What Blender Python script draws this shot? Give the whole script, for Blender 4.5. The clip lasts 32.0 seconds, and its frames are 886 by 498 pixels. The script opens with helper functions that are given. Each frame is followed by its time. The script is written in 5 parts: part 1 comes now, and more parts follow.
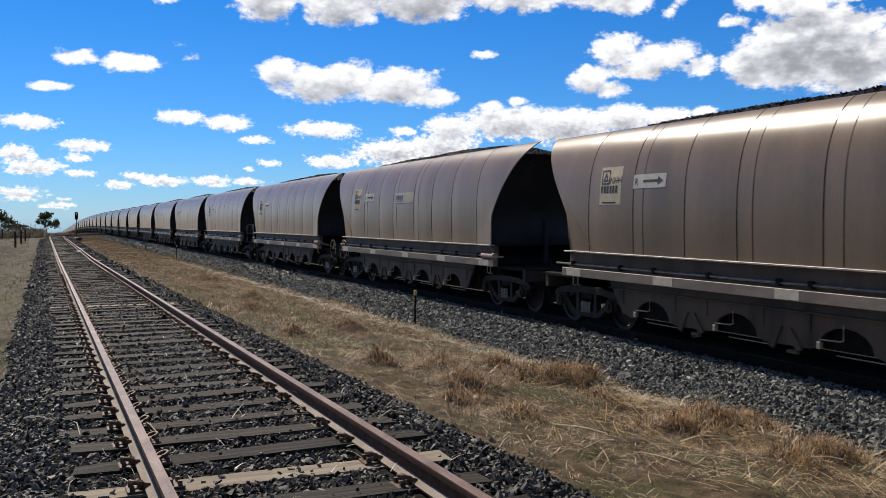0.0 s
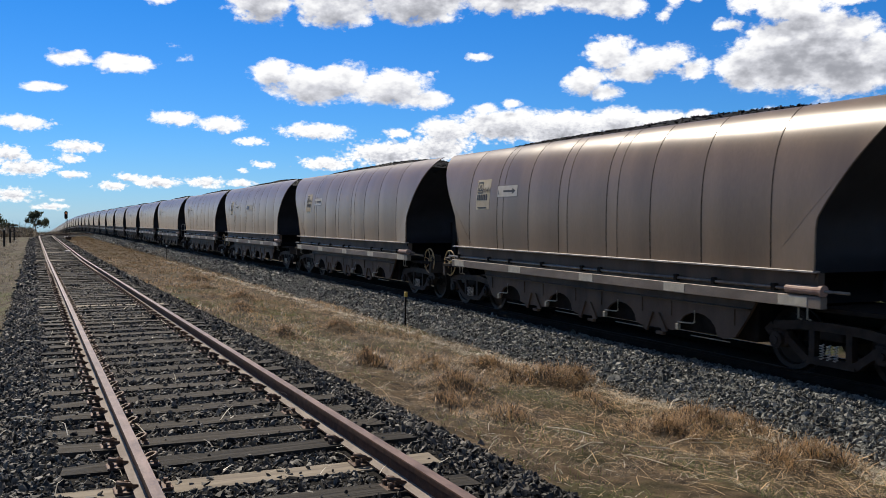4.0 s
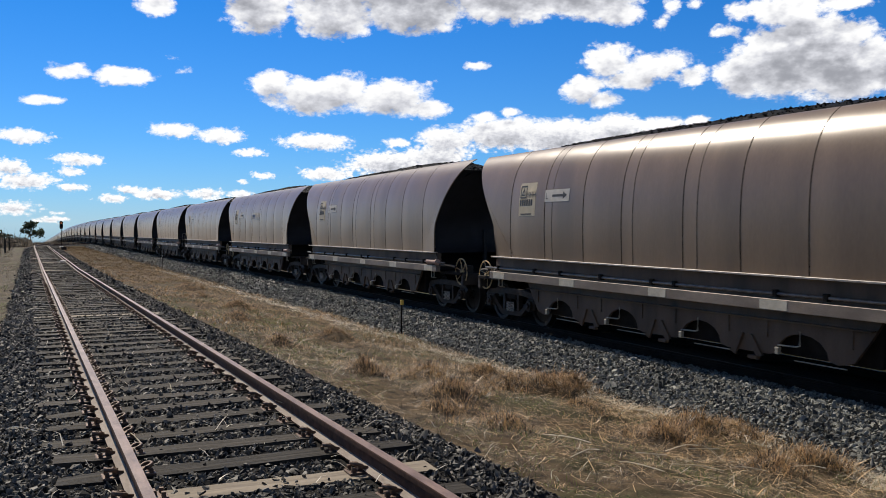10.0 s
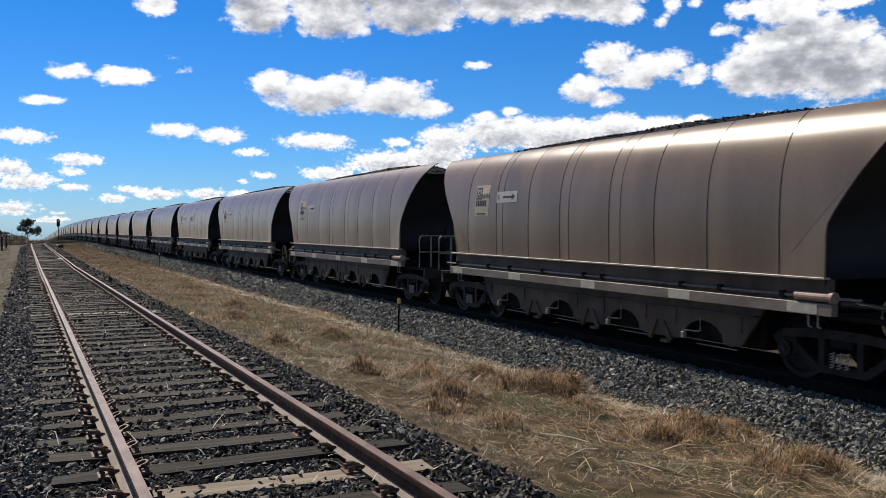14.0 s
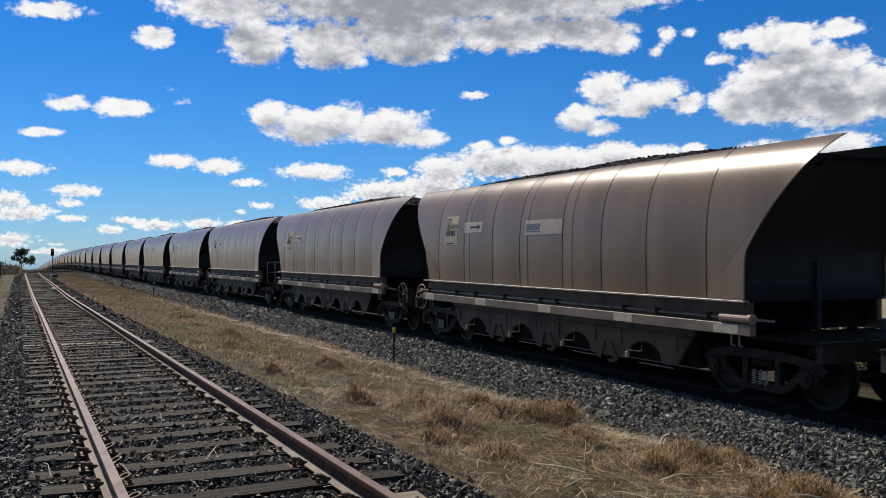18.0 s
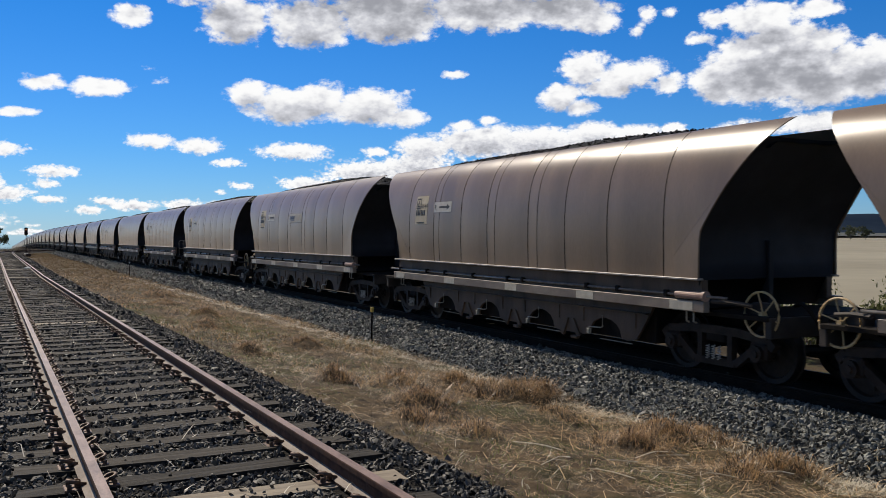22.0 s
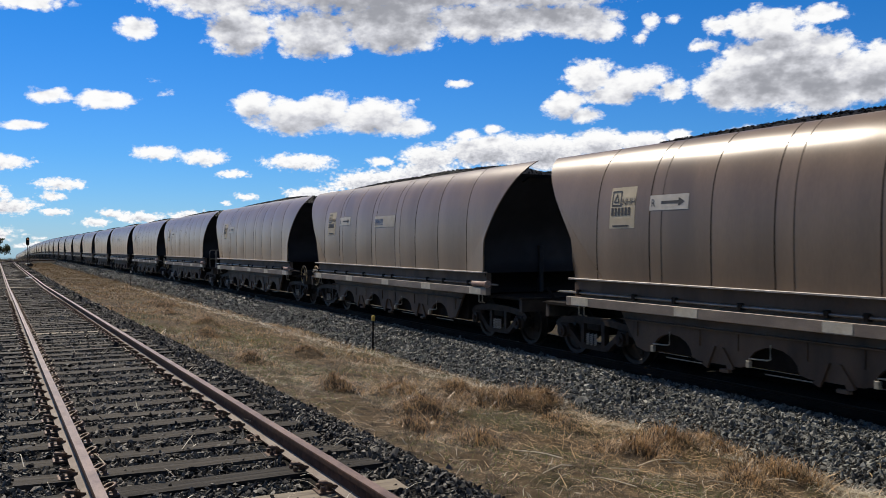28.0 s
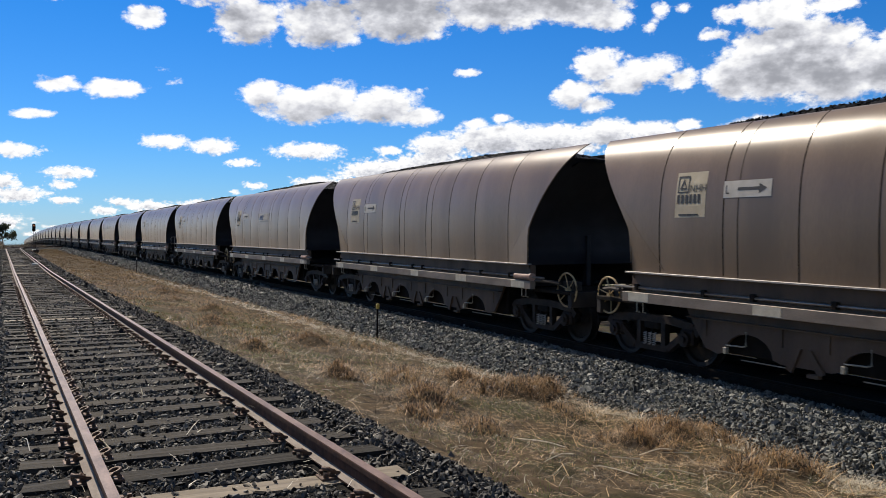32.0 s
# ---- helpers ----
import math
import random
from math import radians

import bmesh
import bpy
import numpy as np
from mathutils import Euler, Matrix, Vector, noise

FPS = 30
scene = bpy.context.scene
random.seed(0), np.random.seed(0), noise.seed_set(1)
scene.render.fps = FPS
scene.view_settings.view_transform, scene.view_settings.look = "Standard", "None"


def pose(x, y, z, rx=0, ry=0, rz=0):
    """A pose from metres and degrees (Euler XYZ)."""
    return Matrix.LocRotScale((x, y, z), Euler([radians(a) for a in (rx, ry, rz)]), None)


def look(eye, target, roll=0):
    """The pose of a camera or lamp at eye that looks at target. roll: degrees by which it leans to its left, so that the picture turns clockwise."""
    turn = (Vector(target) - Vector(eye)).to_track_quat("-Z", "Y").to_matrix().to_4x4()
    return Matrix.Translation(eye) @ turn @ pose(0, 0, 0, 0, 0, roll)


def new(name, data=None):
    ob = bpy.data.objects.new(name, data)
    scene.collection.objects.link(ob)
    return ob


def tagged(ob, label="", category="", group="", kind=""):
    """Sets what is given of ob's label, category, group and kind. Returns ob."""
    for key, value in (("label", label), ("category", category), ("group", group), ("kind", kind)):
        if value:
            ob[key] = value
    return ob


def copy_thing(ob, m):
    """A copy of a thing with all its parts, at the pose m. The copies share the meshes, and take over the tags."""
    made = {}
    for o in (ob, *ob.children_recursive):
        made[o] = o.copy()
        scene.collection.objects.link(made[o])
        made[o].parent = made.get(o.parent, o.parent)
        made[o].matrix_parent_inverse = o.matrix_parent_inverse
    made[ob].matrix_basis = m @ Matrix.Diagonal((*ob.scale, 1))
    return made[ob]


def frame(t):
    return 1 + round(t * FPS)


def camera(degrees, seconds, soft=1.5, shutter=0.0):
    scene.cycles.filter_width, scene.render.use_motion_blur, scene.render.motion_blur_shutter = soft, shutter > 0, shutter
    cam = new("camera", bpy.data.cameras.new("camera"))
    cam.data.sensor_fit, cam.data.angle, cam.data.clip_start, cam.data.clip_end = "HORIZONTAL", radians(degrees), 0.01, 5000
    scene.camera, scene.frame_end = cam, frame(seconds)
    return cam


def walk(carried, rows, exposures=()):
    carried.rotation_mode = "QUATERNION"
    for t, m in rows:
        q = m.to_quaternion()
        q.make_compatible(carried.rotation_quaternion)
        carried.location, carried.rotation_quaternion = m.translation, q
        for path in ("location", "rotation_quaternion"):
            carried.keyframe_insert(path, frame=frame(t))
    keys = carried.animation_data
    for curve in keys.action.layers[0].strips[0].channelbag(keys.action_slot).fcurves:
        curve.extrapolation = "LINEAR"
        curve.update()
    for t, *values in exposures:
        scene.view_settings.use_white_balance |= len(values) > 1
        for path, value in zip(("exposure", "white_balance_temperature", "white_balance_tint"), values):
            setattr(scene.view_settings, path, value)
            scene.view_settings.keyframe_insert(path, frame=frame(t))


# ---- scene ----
cam = camera(52.2, 32.0, soft=0.6, shutter=0.08)


def view(turn, tilt, roll, x, y, z):
    """Pose of a hand-held camera: turned to the right of the line, tilted up, leaning."""
    d = Vector((math.sin(radians(turn)) * math.cos(radians(tilt)), math.cos(radians(turn)) * math.cos(radians(tilt)), math.sin(radians(tilt))))
    e = Vector((x, y, z))
    return look(e, e + d * 10, roll)


walk(cam, [
    (0, view(24.4641, -2.1255, -0.0815, -1.348, 0.019, 1.428)),
    (0.5, view(24.5038, -2.0648, 0.0441, -1.348, 0.012, 1.434)),
    (1, view(24.5222, -2.0379, 0.1248, -1.347, 0.019, 1.433)),
    (1.5, view(24.5986, -2.0917, 0.1789, -1.340, 0.018, 1.432)),
    (2, view(24.6923, -2.1549, 0.0996, -1.338, 0.013, 1.436)),
    (2.5, view(24.9371, -2.0365, 0.2588, -1.341, 0.024, 1.431)),
    (3, view(25.0262, -1.9931, 0.2466, -1.340, 0.032, 1.427)),
    (3.5, view(25.0309, -2.0350, 0.3121, -1.346, 0.028, 1.432)),
    (5.5, view(24.9598, -2.0225, 0.0479, -1.343, -0.033, 1.437)),
    (6, view(24.8564, -2.0525, -0.0254, -1.340, -0.027, 1.434)),
    (6.5, view(24.8557, -2.0308, -0.0757, -1.339, -0.028, 1.433)),
    (7, view(24.9699, -1.9997, -0.1729, -1.337, -0.031, 1.436)),
    (7.5, view(25.0912, -1.8528, -0.0769, -1.339, -0.023, 1.433)),
    (8, view(25.1238, -1.7051, 0.0151, -1.343, -0.017, 1.432)),
    (8.5, view(25.3536, -1.5314, 0.0178, -1.343, -0.012, 1.437)),
    (9, view(25.3600, -1.4930, -0.0191, -1.338, -0.009, 1.432)),
    (9.5, view(25.2831, -1.5034, -0.0507, -1.337, -0.003, 1.432)),
    (10, view(25.2915, -1.5205, -0.0151, -1.343, 0.004, 1.432)),
    (10.5, view(25.2232, -1.6050, -0.0281, -1.337, 0.014, 1.430)),
    (11, view(25.2335, -1.5954, -0.0891, -1.338, 0.004, 1.433)),
    (11.5, view(25.2452, -1.5803, -0.1499, -1.338, -0.004, 1.437)),
    (12, view(25.2816, -1.5648, -0.1487, -1.339, 0.004, 1.434)),
    (12.5, view(25.1743, -1.6171, -0.0646, -1.351, -0.006, 1.434)),
    (13, view(25.0800, -1.5300, 0.0300, -1.354, -0.000, 1.434)),
    (13.5, view(25.2170, -1.5068, 0.0694, -1.342, 0.014, 1.428)),
    (14, view(25.4503, -1.5957, 0.1141, -1.335, 0.019, 1.430)),
    (14.5, view(25.5456, -1.4280, -0.0076, -1.332, 0.033, 1.427)),
    (16.5, view(25.9209, -0.6922, -0.2316, -1.310, 0.044, 1.435)),
    (17, view(25.8104, -0.4242, -0.2614, -1.325, 0.022, 1.435)),
    (17.5, view(25.6935, -0.1379, -0.1095, -1.334, 0.027, 1.436)),
    (18, view(25.7636, 0.2100, -0.0127, -1.338, 0.014, 1.438)),
    (18.5, view(26.0324, 0.3395, 0.0009, -1.330, 0.031, 1.432)),
    (19, view(25.9915, -0.0945, 0.0284, -1.334, 0.028, 1.432)),
    (19.5, view(26.0810, -0.6018, -0.0636, -1.332, 0.034, 1.430)),
    (20, view(26.1552, -0.7196, -0.2852, -1.321, 0.045, 1.431)),
    (20.5, view(26.4063, -0.7740, -0.4388, -1.319, 0.031, 1.435)),
    (21, view(26.7079, -0.7805, -0.3943, -1.322, 0.046, 1.427)),
    (21.5, view(26.8154, -0.9482, -0.1181, -1.321, 0.056, 1.425)),
    (22, view(27.1488, -1.0785, 0.0571, -1.320, 0.046, 1.429)),
    (22.5, view(27.2173, -1.3035, 0.1879, -1.320, 0.045, 1.429)),
    (23, view(27.1173, -1.6149, 0.1264, -1.317, 0.049, 1.427)),
    (23.5, view(26.7320, -1.8730, -0.0666, -1.317, 0.043, 1.427)),
    (24, view(26.9025, -1.8168, -0.0700, -1.314, 0.048, 1.423)),
    (24.5, view(27.1136, -1.6324, -0.1154, -1.313, 0.047, 1.430)),
    (25, view(26.9995, -1.2888, -0.0757, -1.307, 0.051, 1.429)),
    (25.5, view(27.0367, -0.8899, -0.1133, -1.309, 0.042, 1.433)),
    (27.5, view(26.9691, -0.5202, -0.2372, -1.312, 0.007, 1.440)),
    (28, view(27.0611, -0.5579, -0.1737, -1.308, 0.046, 1.429)),
    (28.5, view(27.1164, -0.5505, -0.0155, -1.308, 0.039, 1.433)),
    (29, view(27.1323, -0.6487, 0.0722, -1.312, 0.040, 1.435)),
    (29.5, view(27.2142, -0.7578, 0.1894, -1.312, 0.041, 1.431)),
    (30, view(27.3282, -0.8382, 0.2789, -1.313, 0.047, 1.430)),
    (30.5, view(27.1305, -0.9246, 0.3518, -1.313, 0.042, 1.432)),
    (31, view(26.9908, -1.0592, 0.2774, -1.312, 0.038, 1.426)),
    (31.5, view(26.8689, -1.1541, 0.2991, -1.307, 0.050, 1.428)),
    (32, view(26.7376, -1.2655, 0.1978, -1.309, 0.020, 1.429)),
], [(0, 0.06), (6, 0.04), (13, 0.04), (17, -0.14), (19, -0.12), (20.5, -0.04), (22, -0.06), (23, -0.03), (24, 0.09), (25, 0.06), (28, -0.05), (30, -0.05), (32, 0.04)])

# ---- light ----
SUN_WAY = Vector((-0.115, 0.70, 0.70)).normalized()
SUN_UP = math.asin(SUN_WAY.z)
SUN_ROUND = math.atan2(SUN_WAY.x, SUN_WAY.y)
scene.view_settings.exposure = 0.0
world = bpy.data.worlds.new("world")
scene.world = world
world.use_nodes = True
wn, wl = world.node_tree.nodes, world.node_tree.links
sky = wn.new("ShaderNodeTexSky")
sky.sky_type, sky.sun_disc = "NISHITA", False
sky.sun_elevation, sky.sun_rotation = SUN_UP, SUN_ROUND
sky.altitude, sky.air_density, sky.dust_density, sky.ozone_density = 200, 1.0, 0.05, 5.0
wn["Background"].inputs["Strength"].default_value = 0.095
tint = wn.new("ShaderNodeMix")   # the clear, deep blue of dry inland air
tint.data_type, tint.blend_type = "RGBA", "MULTIPLY"
tint.inputs["Factor"].default_value = 1.0
up = wn.new("ShaderNodeTexCoord")
updown = wn.new("ShaderNodeSeparateXYZ")
wl.new(up.outputs["Generated"], updown.inputs[0])
deep = wn.new("ShaderNodeValToRGB")
deep.color_ramp.elements[0].position, deep.color_ramp.elements[0].color = 0.0, (0.42, 0.67, 1.08, 1)
deep.color_ramp.elements[1].position, deep.color_ramp.elements[1].color = 0.30, (0.075, 0.565, 1.05, 1)
haze = deep.color_ramp.elements.new(0.09)
haze.color = (0.27, 0.625, 1.05, 1)
overhead = deep.color_ramp.elements.new(0.6)   # unseen zenith greyed, as under broken cloud, to make the fill less blue
overhead.color = (0.42, 0.53, 0.68, 1)
wl.new(updown.outputs[2], deep.inputs[0])
wl.new(deep.outputs[0], tint.inputs["B"])
wl.new(sky.outputs[0], tint.inputs["A"])
wl.new(tint.outputs["Result"], wn["Background"].inputs["Color"])
sun = new("sun", bpy.data.lights.new("sun", "SUN"))
sun.data.energy, sun.data.angle, sun.data.color = 5.0, radians(0.53), (1.0, 0.89, 0.74)
sun.matrix_world = look(SUN_WAY * 500, (0, 0, 0))


# ---- materials ----
def mat(name, dark, light, rough=0.8, scale=8.0, metal=0.0, bump=0.3, fine=60.0, stain=None, stain_scale=1.5, per_piece=0.0, spec=0.5, stretch=(1, 1, 1), dist=0.01, thin=0.0):
    """A surface with grain at two scales, stains and relief, in object space."""
    m = bpy.data.materials.new(name)
    m.use_nodes = True
    n, l = m.node_tree.nodes, m.node_tree.links
    b = n["Principled BSDF"]
    co = n.new("ShaderNodeTexCoord")
    mp = n.new("ShaderNodeMapping")
    mp.inputs["Scale"].default_value = stretch
    l.new(co.outputs["Object"], mp.inputs["Vector"])

    def noise_tex(sc, detail=4.0, off=0.0):
        t = n.new("ShaderNodeTexNoise")
        t.inputs["Scale"].default_value, t.inputs["Detail"].default_value = sc, detail
        l.new(mp.outputs[0], t.inputs["Vector"])
        return t

    a, f = noise_tex(scale), noise_tex(fine, 2.0)
    add = n.new("ShaderNodeMath")
    add.operation = "MULTIPLY_ADD"
    add.inputs[1].default_value = 0.35
    l.new(f.outputs[0], add.inputs[0])
    l.new(a.outputs[0], add.inputs[2])
    ramp = n.new("ShaderNodeValToRGB")
    ramp.color_ramp.elements[0].position, ramp.color_ramp.elements[1].position = 0.42, 0.92
    ramp.color_ramp.elements[0].color, ramp.color_ramp.elements[1].color = (*dark, 1), (*light, 1)
    last = add.outputs[0]
    if per_piece:
        info, geo = n.new("ShaderNodeObjectInfo"), n.new("ShaderNodeNewGeometry")
        s1 = n.new("ShaderNodeMath")
        l.new(info.outputs["Random"], s1.inputs[0])
        l.new(geo.outputs["Random Per Island"], s1.inputs[1])
        fr = n.new("ShaderNodeMath")
        fr.operation = "FRACT"
        l.new(s1.outputs[0], fr.inputs[0])
        s2 = n.new("ShaderNodeMath")
        s2.operation = "MULTIPLY_ADD"
        s2.inputs[1].default_value = per_piece
        l.new(fr.outputs[0], s2.inputs[0])
        l.new(last, s2.inputs[2])
        s3 = n.new("ShaderNodeMath")
        s3.operation = "SUBTRACT"
        s3.inputs[1].default_value = per_piece / 2
        l.new(s2.outputs[0], s3.inputs[0])
        last = s3.outputs[0]
    l.new(last, ramp.inputs[0])
    col = ramp.outputs[0]
    if stain:
        st = noise_tex(stain_scale, 6.0)
        r2 = n.new("ShaderNodeValToRGB")
        r2.color_ramp.elements[0].position, r2.color_ramp.elements[1].position = 0.5, 0.66
        l.new(st.outputs[0], r2.inputs[0])
        mx = n.new("ShaderNodeMix")
        mx.data_type = "RGBA"
        l.new(r2.outputs[0], mx.inputs["Factor"])
        l.new(col, mx.inputs["A"])
        mx.inputs["B"].default_value = (*stain, 1)
        col = mx.outputs["Result"]
    l.new(col, b.inputs["Base Color"])
    b.inputs["Roughness"].default_value, b.inputs["Metallic"].default_value = rough, metal
    b.inputs["Specular IOR Level"].default_value = spec
    if bump:
        bp = n.new("ShaderNodeBump")
        bp.inputs["Strength"].default_value, bp.inputs["Distance"].default_value = bump, dist
        l.new(add.outputs[0], bp.inputs["Height"])
        l.new(bp.outputs[0], b.inputs["Normal"])
    if thin:   # light comes through dry blades and leaves
        tl, mx2 = n.new("ShaderNodeBsdfTranslucent"), n.new("ShaderNodeMixShader")
        l.new(col, tl.inputs["Color"])
        mx2.inputs[0].default_value = thin
        l.new(b.outputs[0], mx2.inputs[1])
        l.new(tl.outputs[0], mx2.inputs[2])
        l.new(mx2.outputs[0], n["Material Output"].inputs["Surface"])
    return m


WAGON = mat("aged wagon paint", (0.138, 0.092, 0.055), (0.225, 0.154, 0.094), 0.30, 1.2, 0.0, 0.04, 40, stain=(0.132, 0.090, 0.055), stain_scale=0.9, stretch=(1, 1, 0.2), spec=0.55)
WAGON.node_tree.nodes["Principled BSDF"].inputs["Sheen Weight"].default_value = 0.26   # dust
WAGON.node_tree.nodes["Principled BSDF"].inputs["Sheen Roughness"].default_value = 0.4
WAGON.node_tree.nodes["Principled BSDF"].inputs["Sheen Tint"].default_value = (0.75, 0.62, 0.5, 1)
SEAM = mat("seam", (0.014, 0.009, 0.006), (0.045, 0.030, 0.020), 0.8, 3, fine=40, spec=0.1)
RIB = mat("rib edge", (0.035, 0.024, 0.016), (0.085, 0.058, 0.038), 0.7, 3, fine=40, spec=0.2)
# Shade of the wagon ends is put into this near-black colour.
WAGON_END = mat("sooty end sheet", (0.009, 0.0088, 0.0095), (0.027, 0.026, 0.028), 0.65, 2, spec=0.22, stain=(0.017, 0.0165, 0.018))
UNDER = mat("grimy underframe", (0.02, 0.014, 0.009), (0.05, 0.036, 0.025), 0.75, 4, stain=(0.06, 0.043, 0.03))
# Brown plates: ledge shade and warm ground bounce are put into the colour.
UNDER_SIDE = mat("shaded brown lower plates", (0.075, 0.046, 0.027), (0.145, 0.092, 0.056), 0.6, 3, stain=(0.042, 0.026, 0.015), stretch=(1, 1, 0.3), spec=0.3)
SPRING = mat("spring steel", (0.3, 0.27, 0.23), (0.55, 0.51, 0.45), 0.6, 9)
PIPE = mat("galvanised pipe", (0.12, 0.105, 0.09), (0.26, 0.235, 0.21), 0.3, 9, metal=0.5)
RUSTY = mat("reddish cylinder", (0.24, 0.13, 0.09), (0.42, 0.28, 0.21), 0.55, 6)
RAILING = mat("grey railing", (0.15, 0.13, 0.11), (0.30, 0.26, 0.22), 0.5, 9)
PANEL_PALE = mat("company panel", (0.36, 0.32, 0.25), (0.48, 0.43, 0.35), 0.6, 5)
SILL = mat("dusty sill", (0.155, 0.118, 0.084), (0.265, 0.21, 0.155), 0.55, 5, stain=(0.14, 0.105, 0.075), stretch=(1, 0.5, 1))
REFLECT = mat("cream marker", (0.44, 0.38, 0.27), (0.60, 0.53, 0.40), 0.5, 9)
LEDGE = mat("ledge steel", (0.16, 0.135, 0.11), (0.42, 0.37, 0.32), 0.5, 9)
# Bogie iron and wheels: under-wagon shade is put into both dark colours.
IRON = mat("shade-dark cast iron", (0.010, 0.0066, 0.0045), (0.045, 0.030, 0.021), 0.6, 6, metal=0.0, spec=0.2)
WHEEL_TREAD = mat("worn wheel steel, shade-dark", (0.009, 0.007, 0.0055), (0.028, 0.022, 0.018), 0.5, 12, metal=0.1, spec=0.25)
# Black iron; under the wagons the colour also holds their shade.
BLACK = mat("black iron and shaded underframe", (0.008, 0.006, 0.0045), (0.021, 0.016, 0.012), 0.8, 6, spec=0.12)
PALE = mat("pale fittings", (0.5, 0.47, 0.42), (0.7, 0.67, 0.6), 0.55, 12)
HANDLE = mat("dull cream handles", (0.2, 0.175, 0.125), (0.36, 0.32, 0.24), 0.6, 12)
GOLD = mat("ochre handwheel paint", (0.36, 0.235, 0.1), (0.58, 0.42, 0.21), 0.5, 14)
PANEL = mat("number panel", (0.40, 0.33, 0.215), (0.52, 0.44, 0.30), 0.6, 5)
WHITE = mat("white panel", (0.40, 0.37, 0.31), (0.54, 0.50, 0.43), 0.6, 6)
INK = mat("ink", (0.015, 0.015, 0.016), (0.035, 0.034, 0.034), 0.6, 6)
BLUE = mat("faded blue ink", (0.06, 0.09, 0.16), (0.1, 0.13, 0.2), 0.6, 6)
COAL = mat("coal", (0.0015, 0.0015, 0.0017), (0.009, 0.009, 0.0095), 0.6, 14, bump=0.4, fine=30, per_piece=0.5, spec=0.05)
STONE = mat("basalt ballast", (0.006, 0.0056, 0.0047), (0.125, 0.117, 0.098), 0.6, 7, per_piece=1.1, bump=0.05, spec=0.25)
STONE_LIGHT = mat("grey ballast", (0.03, 0.0312, 0.0275), (0.215, 0.219, 0.192), 0.6, 9, per_piece=0.75, bump=0.15, fine=45, spec=0.3)
# Dusty rail foot, made paler to carry the sunlight on its slopes.
RAIL_FOOT = mat("sunlit dusty rail foot", (0.18, 0.148, 0.122), (0.33, 0.285, 0.245), 0.85, 9, stretch=(1, 0.3, 1), spec=0.3)
# Main rail head: the wagons' dark reflection is put into its colour.
STEEL_TOP = mat("worn rail head, dark reflection", (0.03, 0.023, 0.018), (0.07, 0.055, 0.045), 0.6, 10, stretch=(1, 0.1, 1), spec=0.1)
# Bed under the stones: shade of the gaps is put into its colour.
SHADED_BED = mat("ballast bed", (0.004, 0.0038, 0.0035), (0.032, 0.03, 0.027), 0.95, 22, bump=1.0, fine=70, dist=0.04, spec=0.1)
GROUND = mat("dry earth and grass", (0.016, 0.0125, 0.008), (0.095, 0.072, 0.045), 0.95, 1.7, bump=1.0, fine=26, stain=(0.045, 0.05, 0.021), stain_scale=0.9, dist=0.04, spec=0.1)
TIMBER = mat("weathered sleeper timber", (0.006, 0.005, 0.0038), (0.056, 0.048, 0.037), 0.85, 7, stretch=(0.12, 2.6, 1), fine=34, per_piece=0.55, bump=1.0, spec=0.25, dist=0.02)
RAIL = mat("rusty rail", (0.035, 0.017, 0.011), (0.095, 0.048, 0.03), 0.8, 14, spec=0.2)
RAIL_TOP = mat("rail head", (0.085, 0.043, 0.031), (0.28, 0.185, 0.145), 0.5, 9, stretch=(1, 0.3, 1), spec=0.4, fine=70)
CLIP = mat("rusty clip", (0.06, 0.036, 0.024), (0.17, 0.105, 0.072), 0.6, 20, metal=0.3)
STRAW = mat("dry grass", (0.045, 0.027, 0.011), (0.80, 0.57, 0.31), 0.4, 5, per_piece=1.2, bump=0, thin=0.15)
TUFT = mat("rust grass tuft", (0.034, 0.019, 0.008), (0.60, 0.385, 0.18), 0.42, 5, per_piece=1.2, bump=0, thin=0.2)
FAR_GRASS = mat("rusty far grass", (0.085, 0.055, 0.025), (0.25, 0.165, 0.078), 0.8, 5, per_piece=0.7, bump=0, thin=0.15, spec=0.1)
STRAW_DULL = mat("dull dry grass", (0.025, 0.019, 0.012), (0.27, 0.21, 0.135), 0.7, 5, per_piece=1.1, bump=0, thin=0.12)
PALE_STRAW = mat("bleached straw", (0.45, 0.40, 0.30), (0.88, 0.82, 0.68), 0.5, 5, per_piece=0.6, bump=0, thin=0.3)
TIMBER_PALE = mat("pale sleeper timber", (0.14, 0.115, 0.085), (0.32, 0.27, 0.2), 0.9, 6, stretch=(0.15, 2, 1), fine=30, bump=0.7)
THATCH = mat("rusty grass thatch", (0.012, 0.009, 0.0052), (0.17, 0.120, 0.068), 0.9, 5.0, bump=1.0, fine=60, stain=(0.055, 0.052, 0.022), stain_scale=0.8, dist=0.05, spec=0.15)
THATCH_DULL = mat("bleached grass thatch", (0.020, 0.0165, 0.011), (0.14, 0.113, 0.074), 0.9, 3.0, bump=1.0, fine=40, stain=(0.085, 0.085, 0.04), stain_scale=0.6, dist=0.05, spec=0.15)
GREEN_BLADE = mat("green grass", (0.05, 0.07, 0.016), (0.21, 0.25, 0.075), 0.7, 5, per_piece=0.8, bump=0, thin=0.35)
YELLOW = mat("yellow paint", (0.5, 0.33, 0.05), (0.62, 0.43, 0.08), 0.5, 14)
LEAF_LIGHT = mat("weed leaves", (0.06, 0.075, 0.025), (0.17, 0.18, 0.07), 0.7, 4, per_piece=0.6, bump=0, thin=0.45)
WOODS = mat("far trees", (0.03, 0.035, 0.03), (0.07, 0.075, 0.06), 1.0, 0.03, bump=0, fine=0.4)
